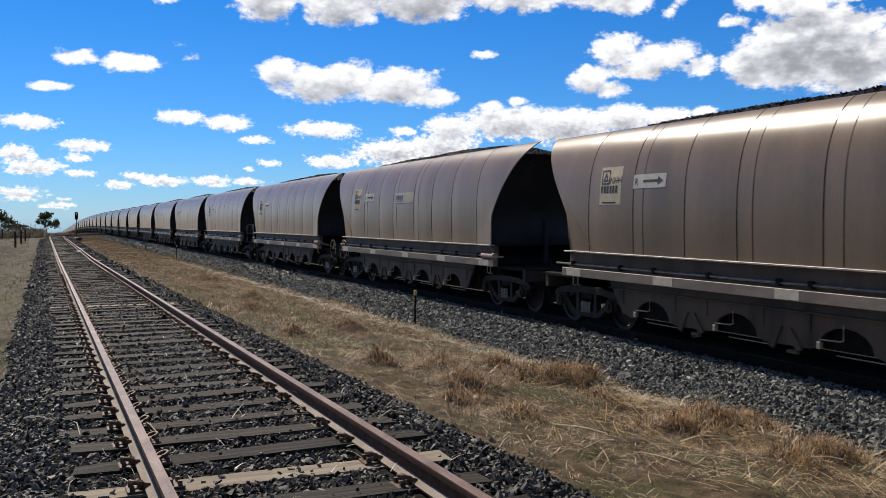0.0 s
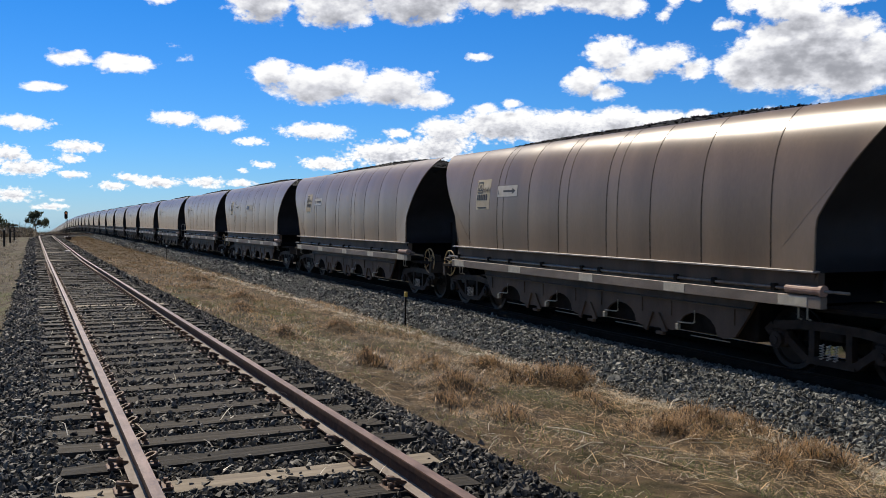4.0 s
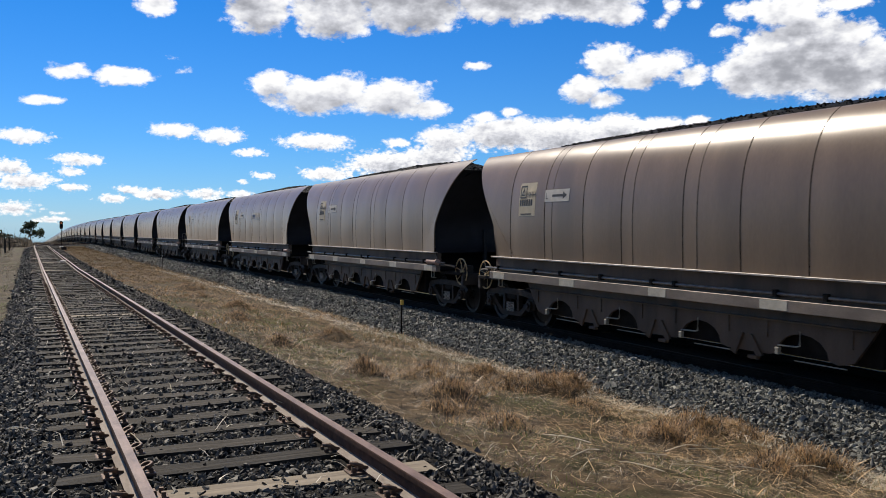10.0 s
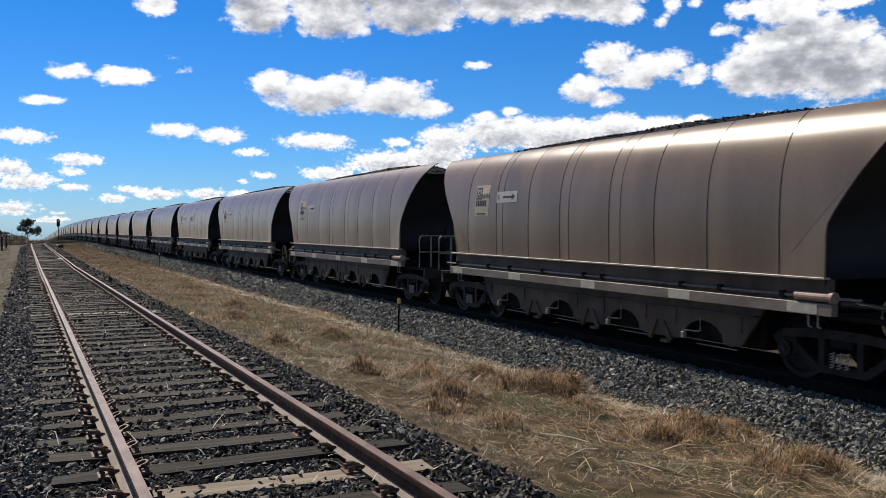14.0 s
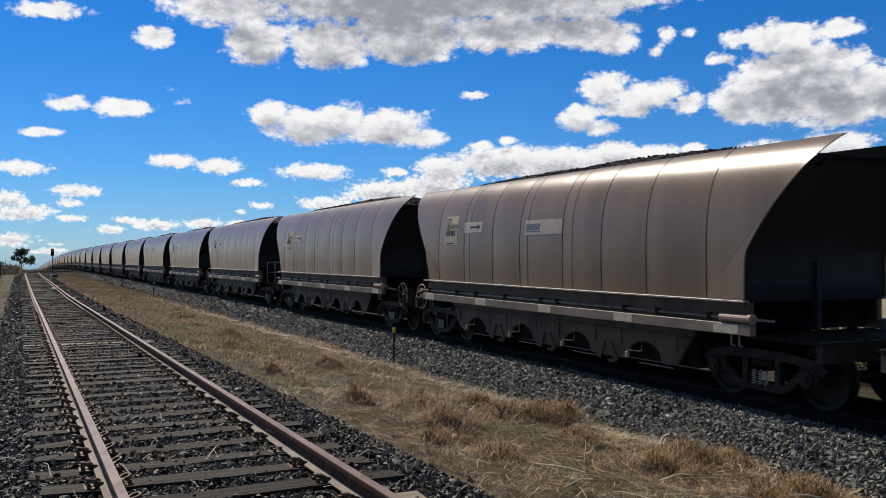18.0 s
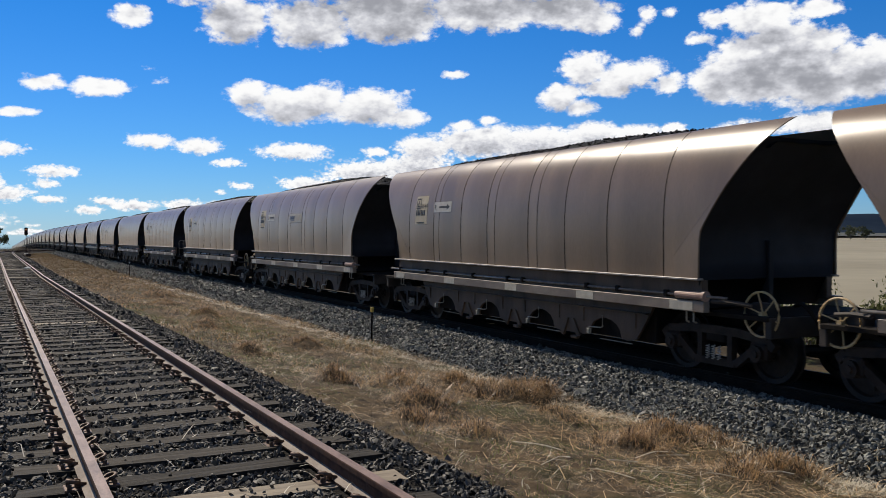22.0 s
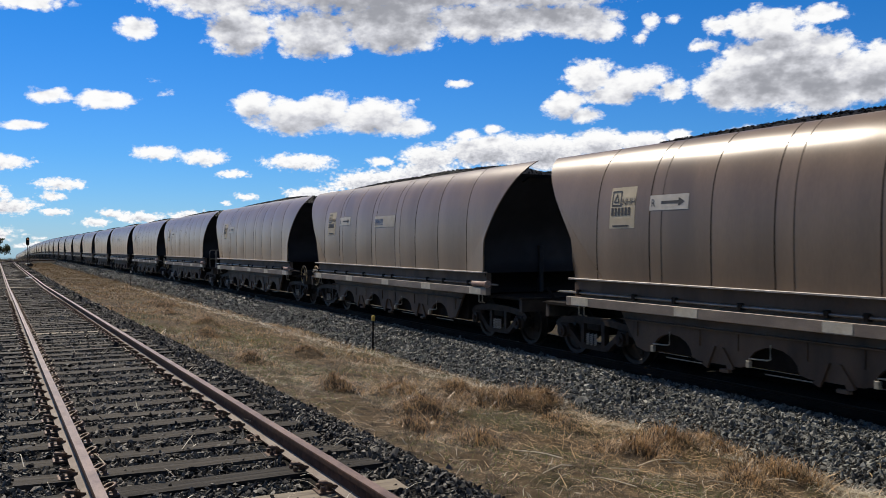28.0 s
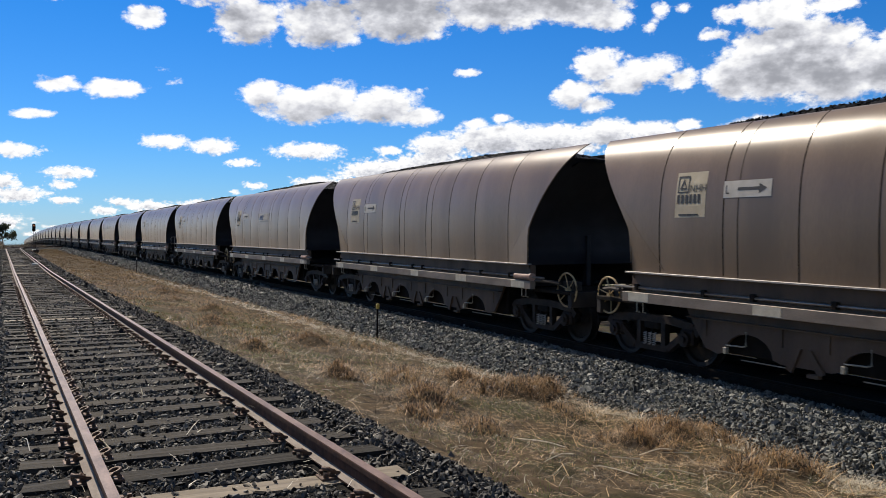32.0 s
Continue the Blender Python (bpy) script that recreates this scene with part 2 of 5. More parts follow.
LEAF = mat("eucalypt leaves", (0.02, 0.026, 0.014), (0.07, 0.085, 0.045), 0.7, 4, per_piece=0.5, bump=0, thin=0.45)
BARK = mat("bark", (0.06, 0.05, 0.04), (0.16, 0.14, 0.12), 0.9, 6)
# Far hills: the blue haze of distance is put into their colour.
HILL = mat("haze-blue wooded hill", (0.012, 0.02, 0.036), (0.022, 0.033, 0.052), 1.0, 0.004, bump=0, fine=0.03, spec=0.0)
FIELD = mat("pale paddock", (0.17, 0.15, 0.10), (0.30, 0.27, 0.19), 0.95, 0.02, fine=0.3, bump=0)

AMBER = bpy.data.materials.new("amber lamp")
AMBER.use_nodes = True
AMBER.node_tree.nodes["Principled BSDF"].inputs["Base Color"].default_value = (0.6, 0.25, 0.1, 1)
AMBER.node_tree.nodes["Principled BSDF"].inputs["Emission Color"].default_value = (1.0, 0.28, 0.08, 1)
AMBER.node_tree.nodes["Principled BSDF"].inputs["Emission Strength"].default_value = 0.2

# ---- builders ----
def part(name, bm, material, parent=None, label="", smooth=False):
    """One mesh object from a bmesh (or a finished mesh), under its thing or part."""
    if isinstance(bm, bpy.types.Mesh):
        me = bm
    else:
        me = bpy.data.meshes.new(name)
        bm.to_mesh(me)
        bm.free()
        me.materials.append(material)
        if smooth:
            me.polygons.foreach_set("use_smooth", [True] * len(me.polygons))
    ob = new(name, me)
    if parent:
        ob.parent = parent
    if label:
        ob["label"] = label
    return ob


def box(bm, x0, x1, y0, y1, z0, z1, bevel=0.0):
    made = bmesh.ops.create_cube(bm, size=1.0, matrix=Matrix.LocRotScale(((x0 + x1) / 2, (y0 + y1) / 2, (z0 + z1) / 2), None, (abs(x1 - x0), abs(y1 - y0), abs(z1 - z0))))
    if bevel:
        es = list({e for v in made["verts"] for e in v.link_edges})
        bmesh.ops.bevel(bm, geom=es, offset=bevel, segments=1, affect="EDGES")
    return bm


def boxed(*a, **k):
    return box(bmesh.new(), *a, **k)


def rod(bm, a, b, r, n=8):
    a, b = Vector(a), Vector(b)
    q = (b - a).to_track_quat("Z", "Y")
    bmesh.ops.create_cone(bm, cap_ends=True, segments=n, radius1=r, radius2=r, depth=(b - a).length, matrix=Matrix.LocRotScale((a + b) / 2, q, None))
    return bm


def tube(bm, pts, r, n=6, closed=False):
    """A round bar bent along points."""
    pts = [Vector(p) for p in pts]
    rings = []
    for i, p in enumerate(pts):
        if closed:
            d = pts[(i + 1) % len(pts)] - pts[i - 1]
        else:
            d = pts[min(i + 1, len(pts) - 1)] - pts[max(i - 1, 0)]
        q = d.to_track_quat("Z", "Y")
        rings.append([bm.verts.new(p + q @ Vector((r * math.cos(a), r * math.sin(a), 0))) for a in (k * math.tau / n for k in range(n))])
    for i in range(len(rings) - (0 if closed else 1)):
        a, b = rings[i], rings[(i + 1) % len(rings)]
        off = 0
        if closed and i == len(rings) - 1:
            off = min(range(n), key=lambda o: (a[0].co - b[o].co).length)
        for k in range(n):
            bm.faces.new((a[k], a[(k + 1) % n], b[(k + 1 + off) % n], b[(k + off) % n]))
    if not closed:
        bm.faces.new(rings[0][::-1])
        bm.faces.new(rings[-1])
    return bm


def raw_mesh(name, verts, faces, material, smooth=False):
    me = bpy.data.meshes.new(name)
    v = np.asarray(verts, np.float32)
    f = np.asarray(faces, np.int32)
    me.vertices.add(len(v))
    me.vertices.foreach_set("co", v.ravel())
    k = f.shape[1]
    me.loops.add(f.size)
    me.loops.foreach_set("vertex_index", f.ravel())
    me.polygons.add(len(f))
    me.polygons.foreach_set("loop_start", np.arange(0, f.size, k, dtype=np.int32))
    me.polygons.foreach_set("use_smooth", np.full(len(f), smooth, bool))
    me.update(calc_edges=True)
    me.materials.append(material)
    return me


# ---- the plan: two lines of rail, y runs along them ----
MAIN_X, MAIN_Z = 9.87, -0.80          # centre of the main line and its rail top, abreast of the camera
GAUGE = 0.7525                        # half the distance between rail head centres
PITCH = 14.737                        # one wagon, coupling to coupling
BEAR = 0.0117                         # both lines bear a little to the right


def smooth01(t):
    t = min(1.0, max(0.0, t))
    return t * t * (3 - 2 * t)


def main_x(y):
    return MAIN_X + BEAR * (y - 14)


def main_z(y):
    """Rail top of the main line, which falls away gently and then over a crest."""
    far = max(0.0, y - 170)
    far = far * far if far < 160 else 160 * 160 + 320 * (far - 160)
    return MAIN_Z - 0.0072 * (math.hypot(max(0.0, y - 20), 8) - 8) - 6e-5 * far


def siding_x(y):
    x = BEAR * y
    return x + (main_x(y) - x) * smooth01((y - 118) / 76) if y > 118 else x


def siding_z(y):
    """Rail top of the siding, which falls towards the junction."""
    z = -0.0129 * max(y, -40)
    if y > 45:
        z = -0.5805 - 0.006 * (y - 45)
    k = smooth01((y - 118) / 70)
    return z * (1 - k) + main_z(y) * k


def np_smooth(t):
    t = np.clip(t, 0, 1)
    return t * t * (3 - 2 * t)


def ground_z(x, y):
    sx, sz, mx = siding_x(y), siding_z(y), main_x(y)
    mz = main_z(y) - MAIN_Z
    near = [(-400, sz - 1.6), (sx - 40, sz - 0.9), (sx - 6, sz - 0.42), (sx - 2.1, sz - 0.40), (sx - 1.35, sz - 0.185), (sx + 1.35, sz - 0.185), (sx + 2.15, sz - 0.42)]
    far = [(mx - 2.75, -1.22 + mz), (mx - 1.55, -0.985 + mz), (mx + 1.55, -0.985 + mz), (mx + 3.0, -1.35 + mz), (mx + 12, -1.5 + mz), (mx + 150, -1.5 + 0.3 * mz), (6000, -1.5)]
    pts = near + [(a, b) for a, b in far if a > near[-1][0] + 0.1]
    for (a, za), (b, zb) in zip(pts, pts[1:]):
        if x <= b:
            return za + (zb - za) * max(0.0, (x - a) / (b - a))
    return pts[-1][1]


# clumps of grass on the verge: x, y, spread, height, fullness
CLUMPS = [
    (3.59, 10.13, 0.30, 0.26, 220),
    (3.95, 10.45, 0.26, 0.22, 160),
    (4.22, 12.19, 0.26, 0.26, 150),
    (5.51, 12.91, 0.28, 0.28, 150),
    (5.34, 11.86, 0.26, 0.24, 150),
    (5.70, 11.56, 0.34, 0.28, 200),
    (6.10, 11.70, 0.28, 0.24, 150),
    (6.48, 11.83, 0.30, 0.26, 180),
    (3.21, 8.14, 0.26, 0.20, 150),
    (3.15, 12.08, 0.24, 0.24, 150),
    (4.66, 17.79, 0.34, 0.30, 160),
    (5.08, 7.92, 0.30, 0.22, 200),
    (5.60, 8.20, 0.30, 0.22, 200),
    (5.99, 8.42, 0.32, 0.25, 240),
    (6.50, 8.40, 0.30, 0.22, 220),
    (6.29, 6.93, 0.32, 0.22, 200),
    (5.21, 6.42, 0.30, 0.18, 180),
    (2.78, 15.45, 0.30, 0.28, 150),
    (4.26, 25.18, 0.45, 0.32, 180),
    (3.40, 21.50, 0.40, 0.30, 150),
    (5.16, 9.58, 0.26, 0.18, 150),
    (4.10, 30.50, 0.50, 0.34, 180),
    (4.80, 36.00, 0.60, 0.36, 180),
    (3.10, 9.40, 0.22, 0.16, 150),
]


def mound(x, y):
    """The matted body of a clump lifts the verge."""
    near = [c for c in CLUMPS if abs(x - c[0]) < 0.9 and abs(y - c[1]) < 1.1]
    return max(0.62 * high * math.exp(-((x - a) / (0.8 * w)) ** 2 - ((y - b) / (0.95 * w)) ** 2) for a, b, w, high, full in near) if near and 2 < x < 7.5 and 4 < y < 40 else 0.0


def hummock(x, y):
    """Small rise and fall of the grassy ground."""
    return 0.07 * noise.noise(Vector((x * 0.9, y * 0.5, 0))) + 0.04 * noise.noise(Vector((x * 2.4, y * 1.9, 7))) + mound(x, y)


# ---- cloud dome: a far backdrop of fair-weather cumulus, azimuth and height in degrees ----
PUFFS = []


def puff(az, el, wide, high, dense=1.0):
    PUFFS.append((radians(az), radians(el), radians(wide), radians(high), dense))


puff(7.86, 12.89, 1.17, 0.77)
puff(2.08, 13.97, 2.11, 0.55)
puff(14.04, 12.90, 2.19, 1.45)
puff(18.55, 12.96, 3.16, 1.53)
puff(23.51, 13.47, 4.26, 1.74)
puff(29.19, 13.68, 4.59, 1.26)
puff(34.45, 13.54, 3.46, 1.12)
puff(22.09, 16.16, 11.53, 2.27)
puff(24.0, 17.0, 17.0, 2.9)
puff(32.70, 15.73, 8.66, 1.62)
puff(12.35, 14.84, 4.05, 1.13)
puff(2.94, 8.87, 1.28, 0.55)
puff(6.06, 8.72, 1.78, 0.66)
puff(8.92, 9.95, 0.49, 0.20, 0.55)
puff(9.37, 9.18, 0.56, 0.27, 0.55)
puff(1.47, 7.11, 1.26, 0.35)
puff(0.50, 5.01, 1.65, 0.48)
puff(14.64, 8.46, 1.45, 0.96)
puff(17.14, 7.93, 2.80, 1.24)
puff(18.90, 8.45, 2.04, 1.17)
puff(22.08, 7.90, 2.84, 1.18)
puff(24.29, 7.31, 1.78, 0.66)
puff(25.82, 7.21, 0.36, 0.28, 0.55)
puff(8.95, 5.64, 1.52, 0.51)
puff(11.62, 5.40, 1.62, 0.55)
puff(17.30, 5.16, 2.59, 0.56)
puff(13.31, 4.43, 1.03, 0.31)
puff(3.51, 3.75, 1.48, 0.40)
puff(2.94, 3.04, 0.80, 0.30)
puff(-0.17, 3.22, 1.11, 0.51)
puff(0.62, 2.47, 1.78, 0.52)
puff(3.18, 2.12, 1.05, 0.26)
puff(6.26, 2.03, 1.06, 0.30)
puff(5.36, 1.55, 1.11, 0.27)
puff(7.94, 1.78, 1.44, 0.38)
puff(10.76, 1.87, 1.28, 0.38)
puff(12.96, 1.85, 1.09, 0.28)
puff(14.06, 3.02, 0.90, 0.24)
puff(13.00, 2.66, 0.34, 0.14, 0.55)
puff(18.18, 3.19, 1.97, 0.49)
puff(22.08, 3.85, 3.20, 0.92)
puff(24.93, 4.22, 2.50, 0.92)
puff(22.44, 5.16, 0.93, 0.35)
puff(0.01, 0.90, 1.41, 0.45)
puff(1.94, 0.23, 1.03, 0.23)
puff(2.31, 0.62, 0.37, 0.13, 0.55)
puff(27.67, 9.91, 0.85, 0.27)
puff(35.67, 10.16, 1.65, 1.05)
puff(38.57, 9.66, 2.42, 0.94)
puff(40.65, 9.07, 1.12, 0.70)
puff(37.22, 8.86, 1.70, 0.68)
puff(34.06, 8.33, 1.39, 0.93)
puff(35.45, 7.75, 1.24, 0.58)
puff(43.58, 9.06, 1.67, 1.51)
puff(46.03, 9.67, 3.42, 2.38)
puff(49.22, 9.14, 3.26, 2.27)
puff(47.25, 11.18, 2.44, 1.14)
puff(51.98, 9.09, 2.27, 1.85)
puff(46.92, 12.83, 1.90, 0.62)
puff(49.18, 12.81, 1.54, 0.55)
puff(42.75, 11.49, 0.84, 0.39, 0.55)
puff(46.00, 12.38, 2.48, 1.13)
puff(48.31, 10.47, 3.31, 1.42)
puff(43.48, 12.57, 0.96, 0.58)
puff(36.34, 12.91, 1.57, 0.86)
puff(38.96, 12.26, 0.44, 0.56, 0.55)
puff(39.42, 13.08, 0.57, 0.39, 0.55)
puff(40.88, 13.19, 0.53, 0.29, 0.55)
puff(25.65, 5.38, 2.14, 0.85)
puff(29.21, 5.72, 3.90, 1.09)
puff(32.74, 5.51, 3.85, 1.19)
puff(36.21, 5.95, 2.40, 0.97)
puff(38.77, 5.96, 2.02, 0.75)
puff(41.00, 6.27, 0.92, 0.37)
puff(28.14, 6.75, 0.93, 0.39)
puff(29.56, 7.09, 0.71, 0.31)
puff(45.44, 6.12, 2.20, 0.66)
puff(49.11, 6.28, 2.38, 0.77)


def math_node(n, l, op, a, b=None, c=None, clamp=False):
    m = n.new("ShaderNodeMath")
    m.operation, m.use_clamp = op, clamp
    for i, v in enumerate((a, b, c)):
        if v is None:
            continue
        if isinstance(v, (int, float)):
            m.inputs[i].default_value = v
        else:
            l.new(v, m.inputs[i])
    return m.outputs[0]


def cloud_group():
    """Takes azimuth and height, gives how deep inside a cloud that is."""
    g = bpy.data.node_groups.new("cloud_field", "ShaderNodeTree")
    g.interface.new_socket("Place", in_out="INPUT", socket_type="NodeSocketVector")
    g.interface.new_socket("Depth", in_out="OUTPUT", socket_type="NodeSocketFloat")
    n, l = g.nodes, g.links
    gi, go = n.new("NodeGroupInput"), n.new("NodeGroupOutput")
    last = None
    for a, e, w, h, dense in PUFFS:
        s = n.new("ShaderNodeVectorMath")
        s.operation = "MULTIPLY_ADD"
        s.inputs[1].default_value = (1 / w, 1 / h, 0)
        s.inputs[2].default_value = (-a / w, -e / h, 0)
        l.new(gi.outputs[0], s.inputs[0])
        d = n.new("ShaderNodeVectorMath")
        d.operation = "LENGTH"
        l.new(s.outputs[0], d.inputs[0])
        # wide clouds are deeper than small ones
        v = math_node(n, l, "MULTIPLY_ADD", d.outputs["Value"], -1.0, 1.0)
        v = math_node(n, l, "MULTIPLY", v, dense * min(1.5, 0.70 + 0.55 * h / 0.02))
        last = v if last is None else math_node(n, l, "SMOOTH_MAX", last, v, 0.15)
    l.new(last, go.inputs[0])
    return g


def cloud_dome():
    m = bpy.data.materials.new("cumulus")
    m.use_nodes = True
    n, l = m.node_tree.nodes, m.node_tree.links
    n.remove(n["Principled BSDF"])
    co = n.new("ShaderNodeTexCoord")
    nv = n.new("ShaderNodeVectorMath")
    nv.operation = "NORMALIZE"
    l.new(co.outputs["Object"], nv.inputs[0])
    sp = n.new("ShaderNodeSeparateXYZ")
    l.new(nv.outputs[0], sp.inputs[0])
    az = math_node(n, l, "ARCTAN2", sp.outputs[0], sp.outputs[1])
    el = math_node(n, l, "ARCSINE", sp.outputs[2])
    low = math_node(n, l, "MAXIMUM", el, 0.0)
    # far clouds, low in the sky, show smaller billows
    high = n.new("ShaderNodeMapRange")
    high.interpolation_type = "SMOOTHSTEP"
    high.inputs["From Min"].default_value, high.inputs["From Max"].default_value = 0.05, 0.16
    l.new(el, high.inputs["Value"])
    group = cloud_group()
    aside = n.new("ShaderNodeMapRange")
    aside.interpolation_type = "SMOOTHSTEP"
    aside.inputs["From Min"].default_value, aside.inputs["From Max"].default_value = radians(33), radians(40)
    l.new(math_node(n, l, "ABSOLUTE", math_node(n, l, "SUBTRACT", az, radians(25))), aside.inputs["Value"])
    zenith = n.new("ShaderNodeMapRange")
    zenith.interpolation_type = "SMOOTHSTEP"
    zenith.inputs["From Min"].default_value, zenith.inputs["From Max"].default_value = radians(19), radians(26)
    l.new(el, zenith.inputs["Value"])
    elsewhere = math_node(n, l, "MAXIMUM", aside.outputs[0], zenith.outputs[0])
    # the sun stands in a wide clear gap
    toward = n.new("ShaderNodeVectorMath")
    toward.operation = "DOT_PRODUCT"
    l.new(nv.outputs[0], toward.inputs[0])
    toward.inputs[1].default_value = SUN_WAY
    gap = n.new("ShaderNodeMapRange")
    gap.interpolation_type = "SMOOTHSTEP"
    gap.inputs["From Min"].default_value, gap.inputs["From Max"].default_value = 0.90, 0.97
    l.new(toward.outputs["Value"], gap.inputs["Value"])
    elsewhere = math_node(n, l, "MULTIPLY_ADD", gap.outputs[0], -2.0, elsewhere)

    def spot(lift):
        c = n.new("ShaderNodeCombineXYZ")
        l.new(az, c.inputs[0])
        l.new(math_node(n, l, "MULTIPLY_ADD", low, lift, el) if lift else el, c.inputs[1])
        return c.outputs[0]

    def squat(v, k=1.5):
        st = n.new("ShaderNodeVectorMath")
        st.operation = "MULTIPLY"
        st.inputs[1].default_value = (1.0, k, 1.0)
        l.new(v, st.inputs[0])
        return st.outputs[0]

    def billow(v, scale, detail, rough=0.6):
        t = n.new("ShaderNodeTexNoise")
        t.inputs["Scale"].default_value, t.inputs["Detail"].default_value, t.inputs["Roughness"].default_value = scale, detail, rough
        l.new(v, t.inputs["Vector"])
        return t.outputs[0]

    def lumps(v, scale):
        """Rounded cauliflower heads."""
        t = n.new("ShaderNodeTexVoronoi")
        t.feature = "SMOOTH_F1"
        t.inputs["Scale"].default_value, t.inputs["Smoothness"].default_value = scale, 0.35
        t.inputs["Detail"].default_value, t.inputs["Roughness"].default_value = 2.0, 0.55
        l.new(v, t.inputs["Vector"])
        return t.outputs["Distance"]

    def blend(a, b):
        mx = n.new("ShaderNodeMix")
        l.new(high.outputs[0], mx.inputs["Factor"])
        l.new(a, mx.inputs["A"])
        l.new(b, mx.inputs["B"])
        return mx.outputs["Result"]

    def field(lift):
        v = spot(lift)
        gn = n.new("ShaderNodeGroup")
        gn.node_tree = group
        l.new(v, gn.inputs[0])
        q = squat(v)
        # the same broken cloud goes on round the rest of the sky
        rest = math_node(n, l, "MULTIPLY_ADD", billow(q, 4.5, 3.0), 5.0, -2.72)
        rest = math_node(n, l, "MULTIPLY_ADD", elsewhere, 3.0, math_node(n, l, "SUBTRACT", rest, 3.0))
        depth = math_node(n, l, "MAXIMUM", gn.outputs[0], math_node(n, l, "MINIMUM", rest, 0.9))
        big = blend(billow(q, 70, 5.0), billow(q, 27, 5.0))
        heads = blend(lumps(q, 170), lumps(q, 62))
        fine = billow(q, 190, 5.0, 0.66)
        d = math_node(n, l, "MULTIPLY_ADD", big, 1.5, depth)
        d = math_node(n, l, "MULTIPLY_ADD", heads, -0.42, d)
        d = math_node(n, l, "MULTIPLY_ADD", fine, 0.5, d)
        return math_node(n, l, "SUBTRACT", d, 0.62), depth, big, heads

    here, deep, big, heads = field(0.0)
    above, deep_above, big_above, heads_above = field(0.11)
    # deep bases are grey, sunlit heads and thin rims white
    over = math_node(n, l, "MULTIPLY_ADD", math_node(n, l, "MAXIMUM", deep_above, -0.25), 0.60, math_node(n, l, "MULTIPLY", deep, 0.22))
    relief = math_node(n, l, "SUBTRACT", heads, heads_above)
    dark_side = math_node(n, l, "MULTIPLY_ADD", relief, 0.35, over)
    dark_side = math_node(n, l, "MULTIPLY_ADD", math_node(n, l, "SUBTRACT", big_above, big), 0.8, dark_side)
    dark_side = math_node(n, l, "MULTIPLY_ADD", low, 1.15, dark_side)
    cover = n.new("ShaderNodeMapRange")
    cover.interpolation_type = "SMOOTHSTEP"
    cover.inputs["From Min"].default_value, cover.inputs["From Max"].default_value = -0.10, 0.40
    l.new(here, cover.inputs["Value"])
    shade = n.new("ShaderNodeMapRange")
    shade.interpolation_type = "SMOOTHSTEP"
    shade.inputs["From Min"].default_value, shade.inputs["From Max"].default_value = 0.12, 1.38
    l.new(dark_side, shade.inputs["Value"])
    ramp = n.new("ShaderNodeValToRGB")
    ramp.color_ramp.elements[0].color, ramp.color_ramp.elements[1].color = (1.0, 1.0, 1.0, 1), (0.34, 0.35, 0.39, 1)
    mid = ramp.color_ramp.elements.new(0.45)
    mid.color = (0.66, 0.67, 0.72, 1)
    l.new(shade.outputs[0], ramp.inputs[0])
    em = n.new("ShaderNodeEmission")
    em.inputs["Strength"].default_value = CLOUD_GLOW
    l.new(ramp.outputs[0], em.inputs["Color"])
    tr = n.new("ShaderNodeBsdfTransparent")
    mx = n.new("ShaderNodeMixShader")
    l.new(cover.outputs[0], mx.inputs[0])
    l.new(tr.outputs[0], mx.inputs[1])
    l.new(em.outputs[0], mx.inputs[2])
    l.new(mx.outputs[0], n["Material Output"].inputs["Surface"])
    m.cycles.emission_sampling = "NONE"
    r, verts, faces = 4700, [], []
    na, ne = 72, 16
    for j in range(ne + 1):
        e = radians(-1.0 + 71.0 * j / ne)
        for i in range(na):
            a = math.tau * i / na
            verts.append((r * math.cos(e) * math.sin(a), r * math.cos(e) * math.cos(a), r * math.sin(e)))
    for j in range(ne):
        for i in range(na):
            faces.append((j * na + i, j * na + (i + 1) % na, (j + 1) * na + (i + 1) % na, (j + 1) * na + i))
    return tagged(new("backdrop_clouds", raw_mesh("clouds", verts, faces, m)), "white fair-weather cumulus clouds in a blue sky", "clouds", kind="structure")


CLOUD_GLOW = 1.02
clouds = cloud_dome()


# ---- ground ----
def ground_sheet():
    ys = [-400, -120, -50, -30, -20] + [-14 + i * 0.8 for i in range(70)] + [43 + i * 4 for i in range(40)] + [210, 230, 260, 300, 360, 440, 560, 800, 1200, 2000, 3200, 4600]
    base = [-4600, -2500, -1200, -500, -200, -90, -50, -30, -20, -14, -10] + [-8 + 0.25 * i for i in range(89)] + [14.6, 15.5, 17, 19, 22, 26, 32, 40, 60, 90, 140, 220, 400, 700, 1200, 2200, 4600]
    verts = []
    for y in ys:
        for x in base:
            z = ground_z(x, y)
            if -20 < x < 7 and not siding_x(y) - 1.5 < x < siding_x(y) + 1.5:
                z += hummock(x, y)
            verts.append((x, y, z - (0.13 if 1.9 < x - siding_x(y) and x < main_x(y) - 2.9 and 4 < y < 122 else 0.03)))
    nx = len(base)
    faces = [(j * nx + i, j * nx + i + 1, (j + 1) * nx + i + 1, (j + 1) * nx + i) for j in range(len(ys) - 1) for i in range(nx - 1)]
    ob = new("ground", raw_mesh("ground", verts, faces, GROUND, True))
    return tagged(ob, "dry grassy trackside ground reaching to the horizon", "ground", kind="structure")


ground_sheet()


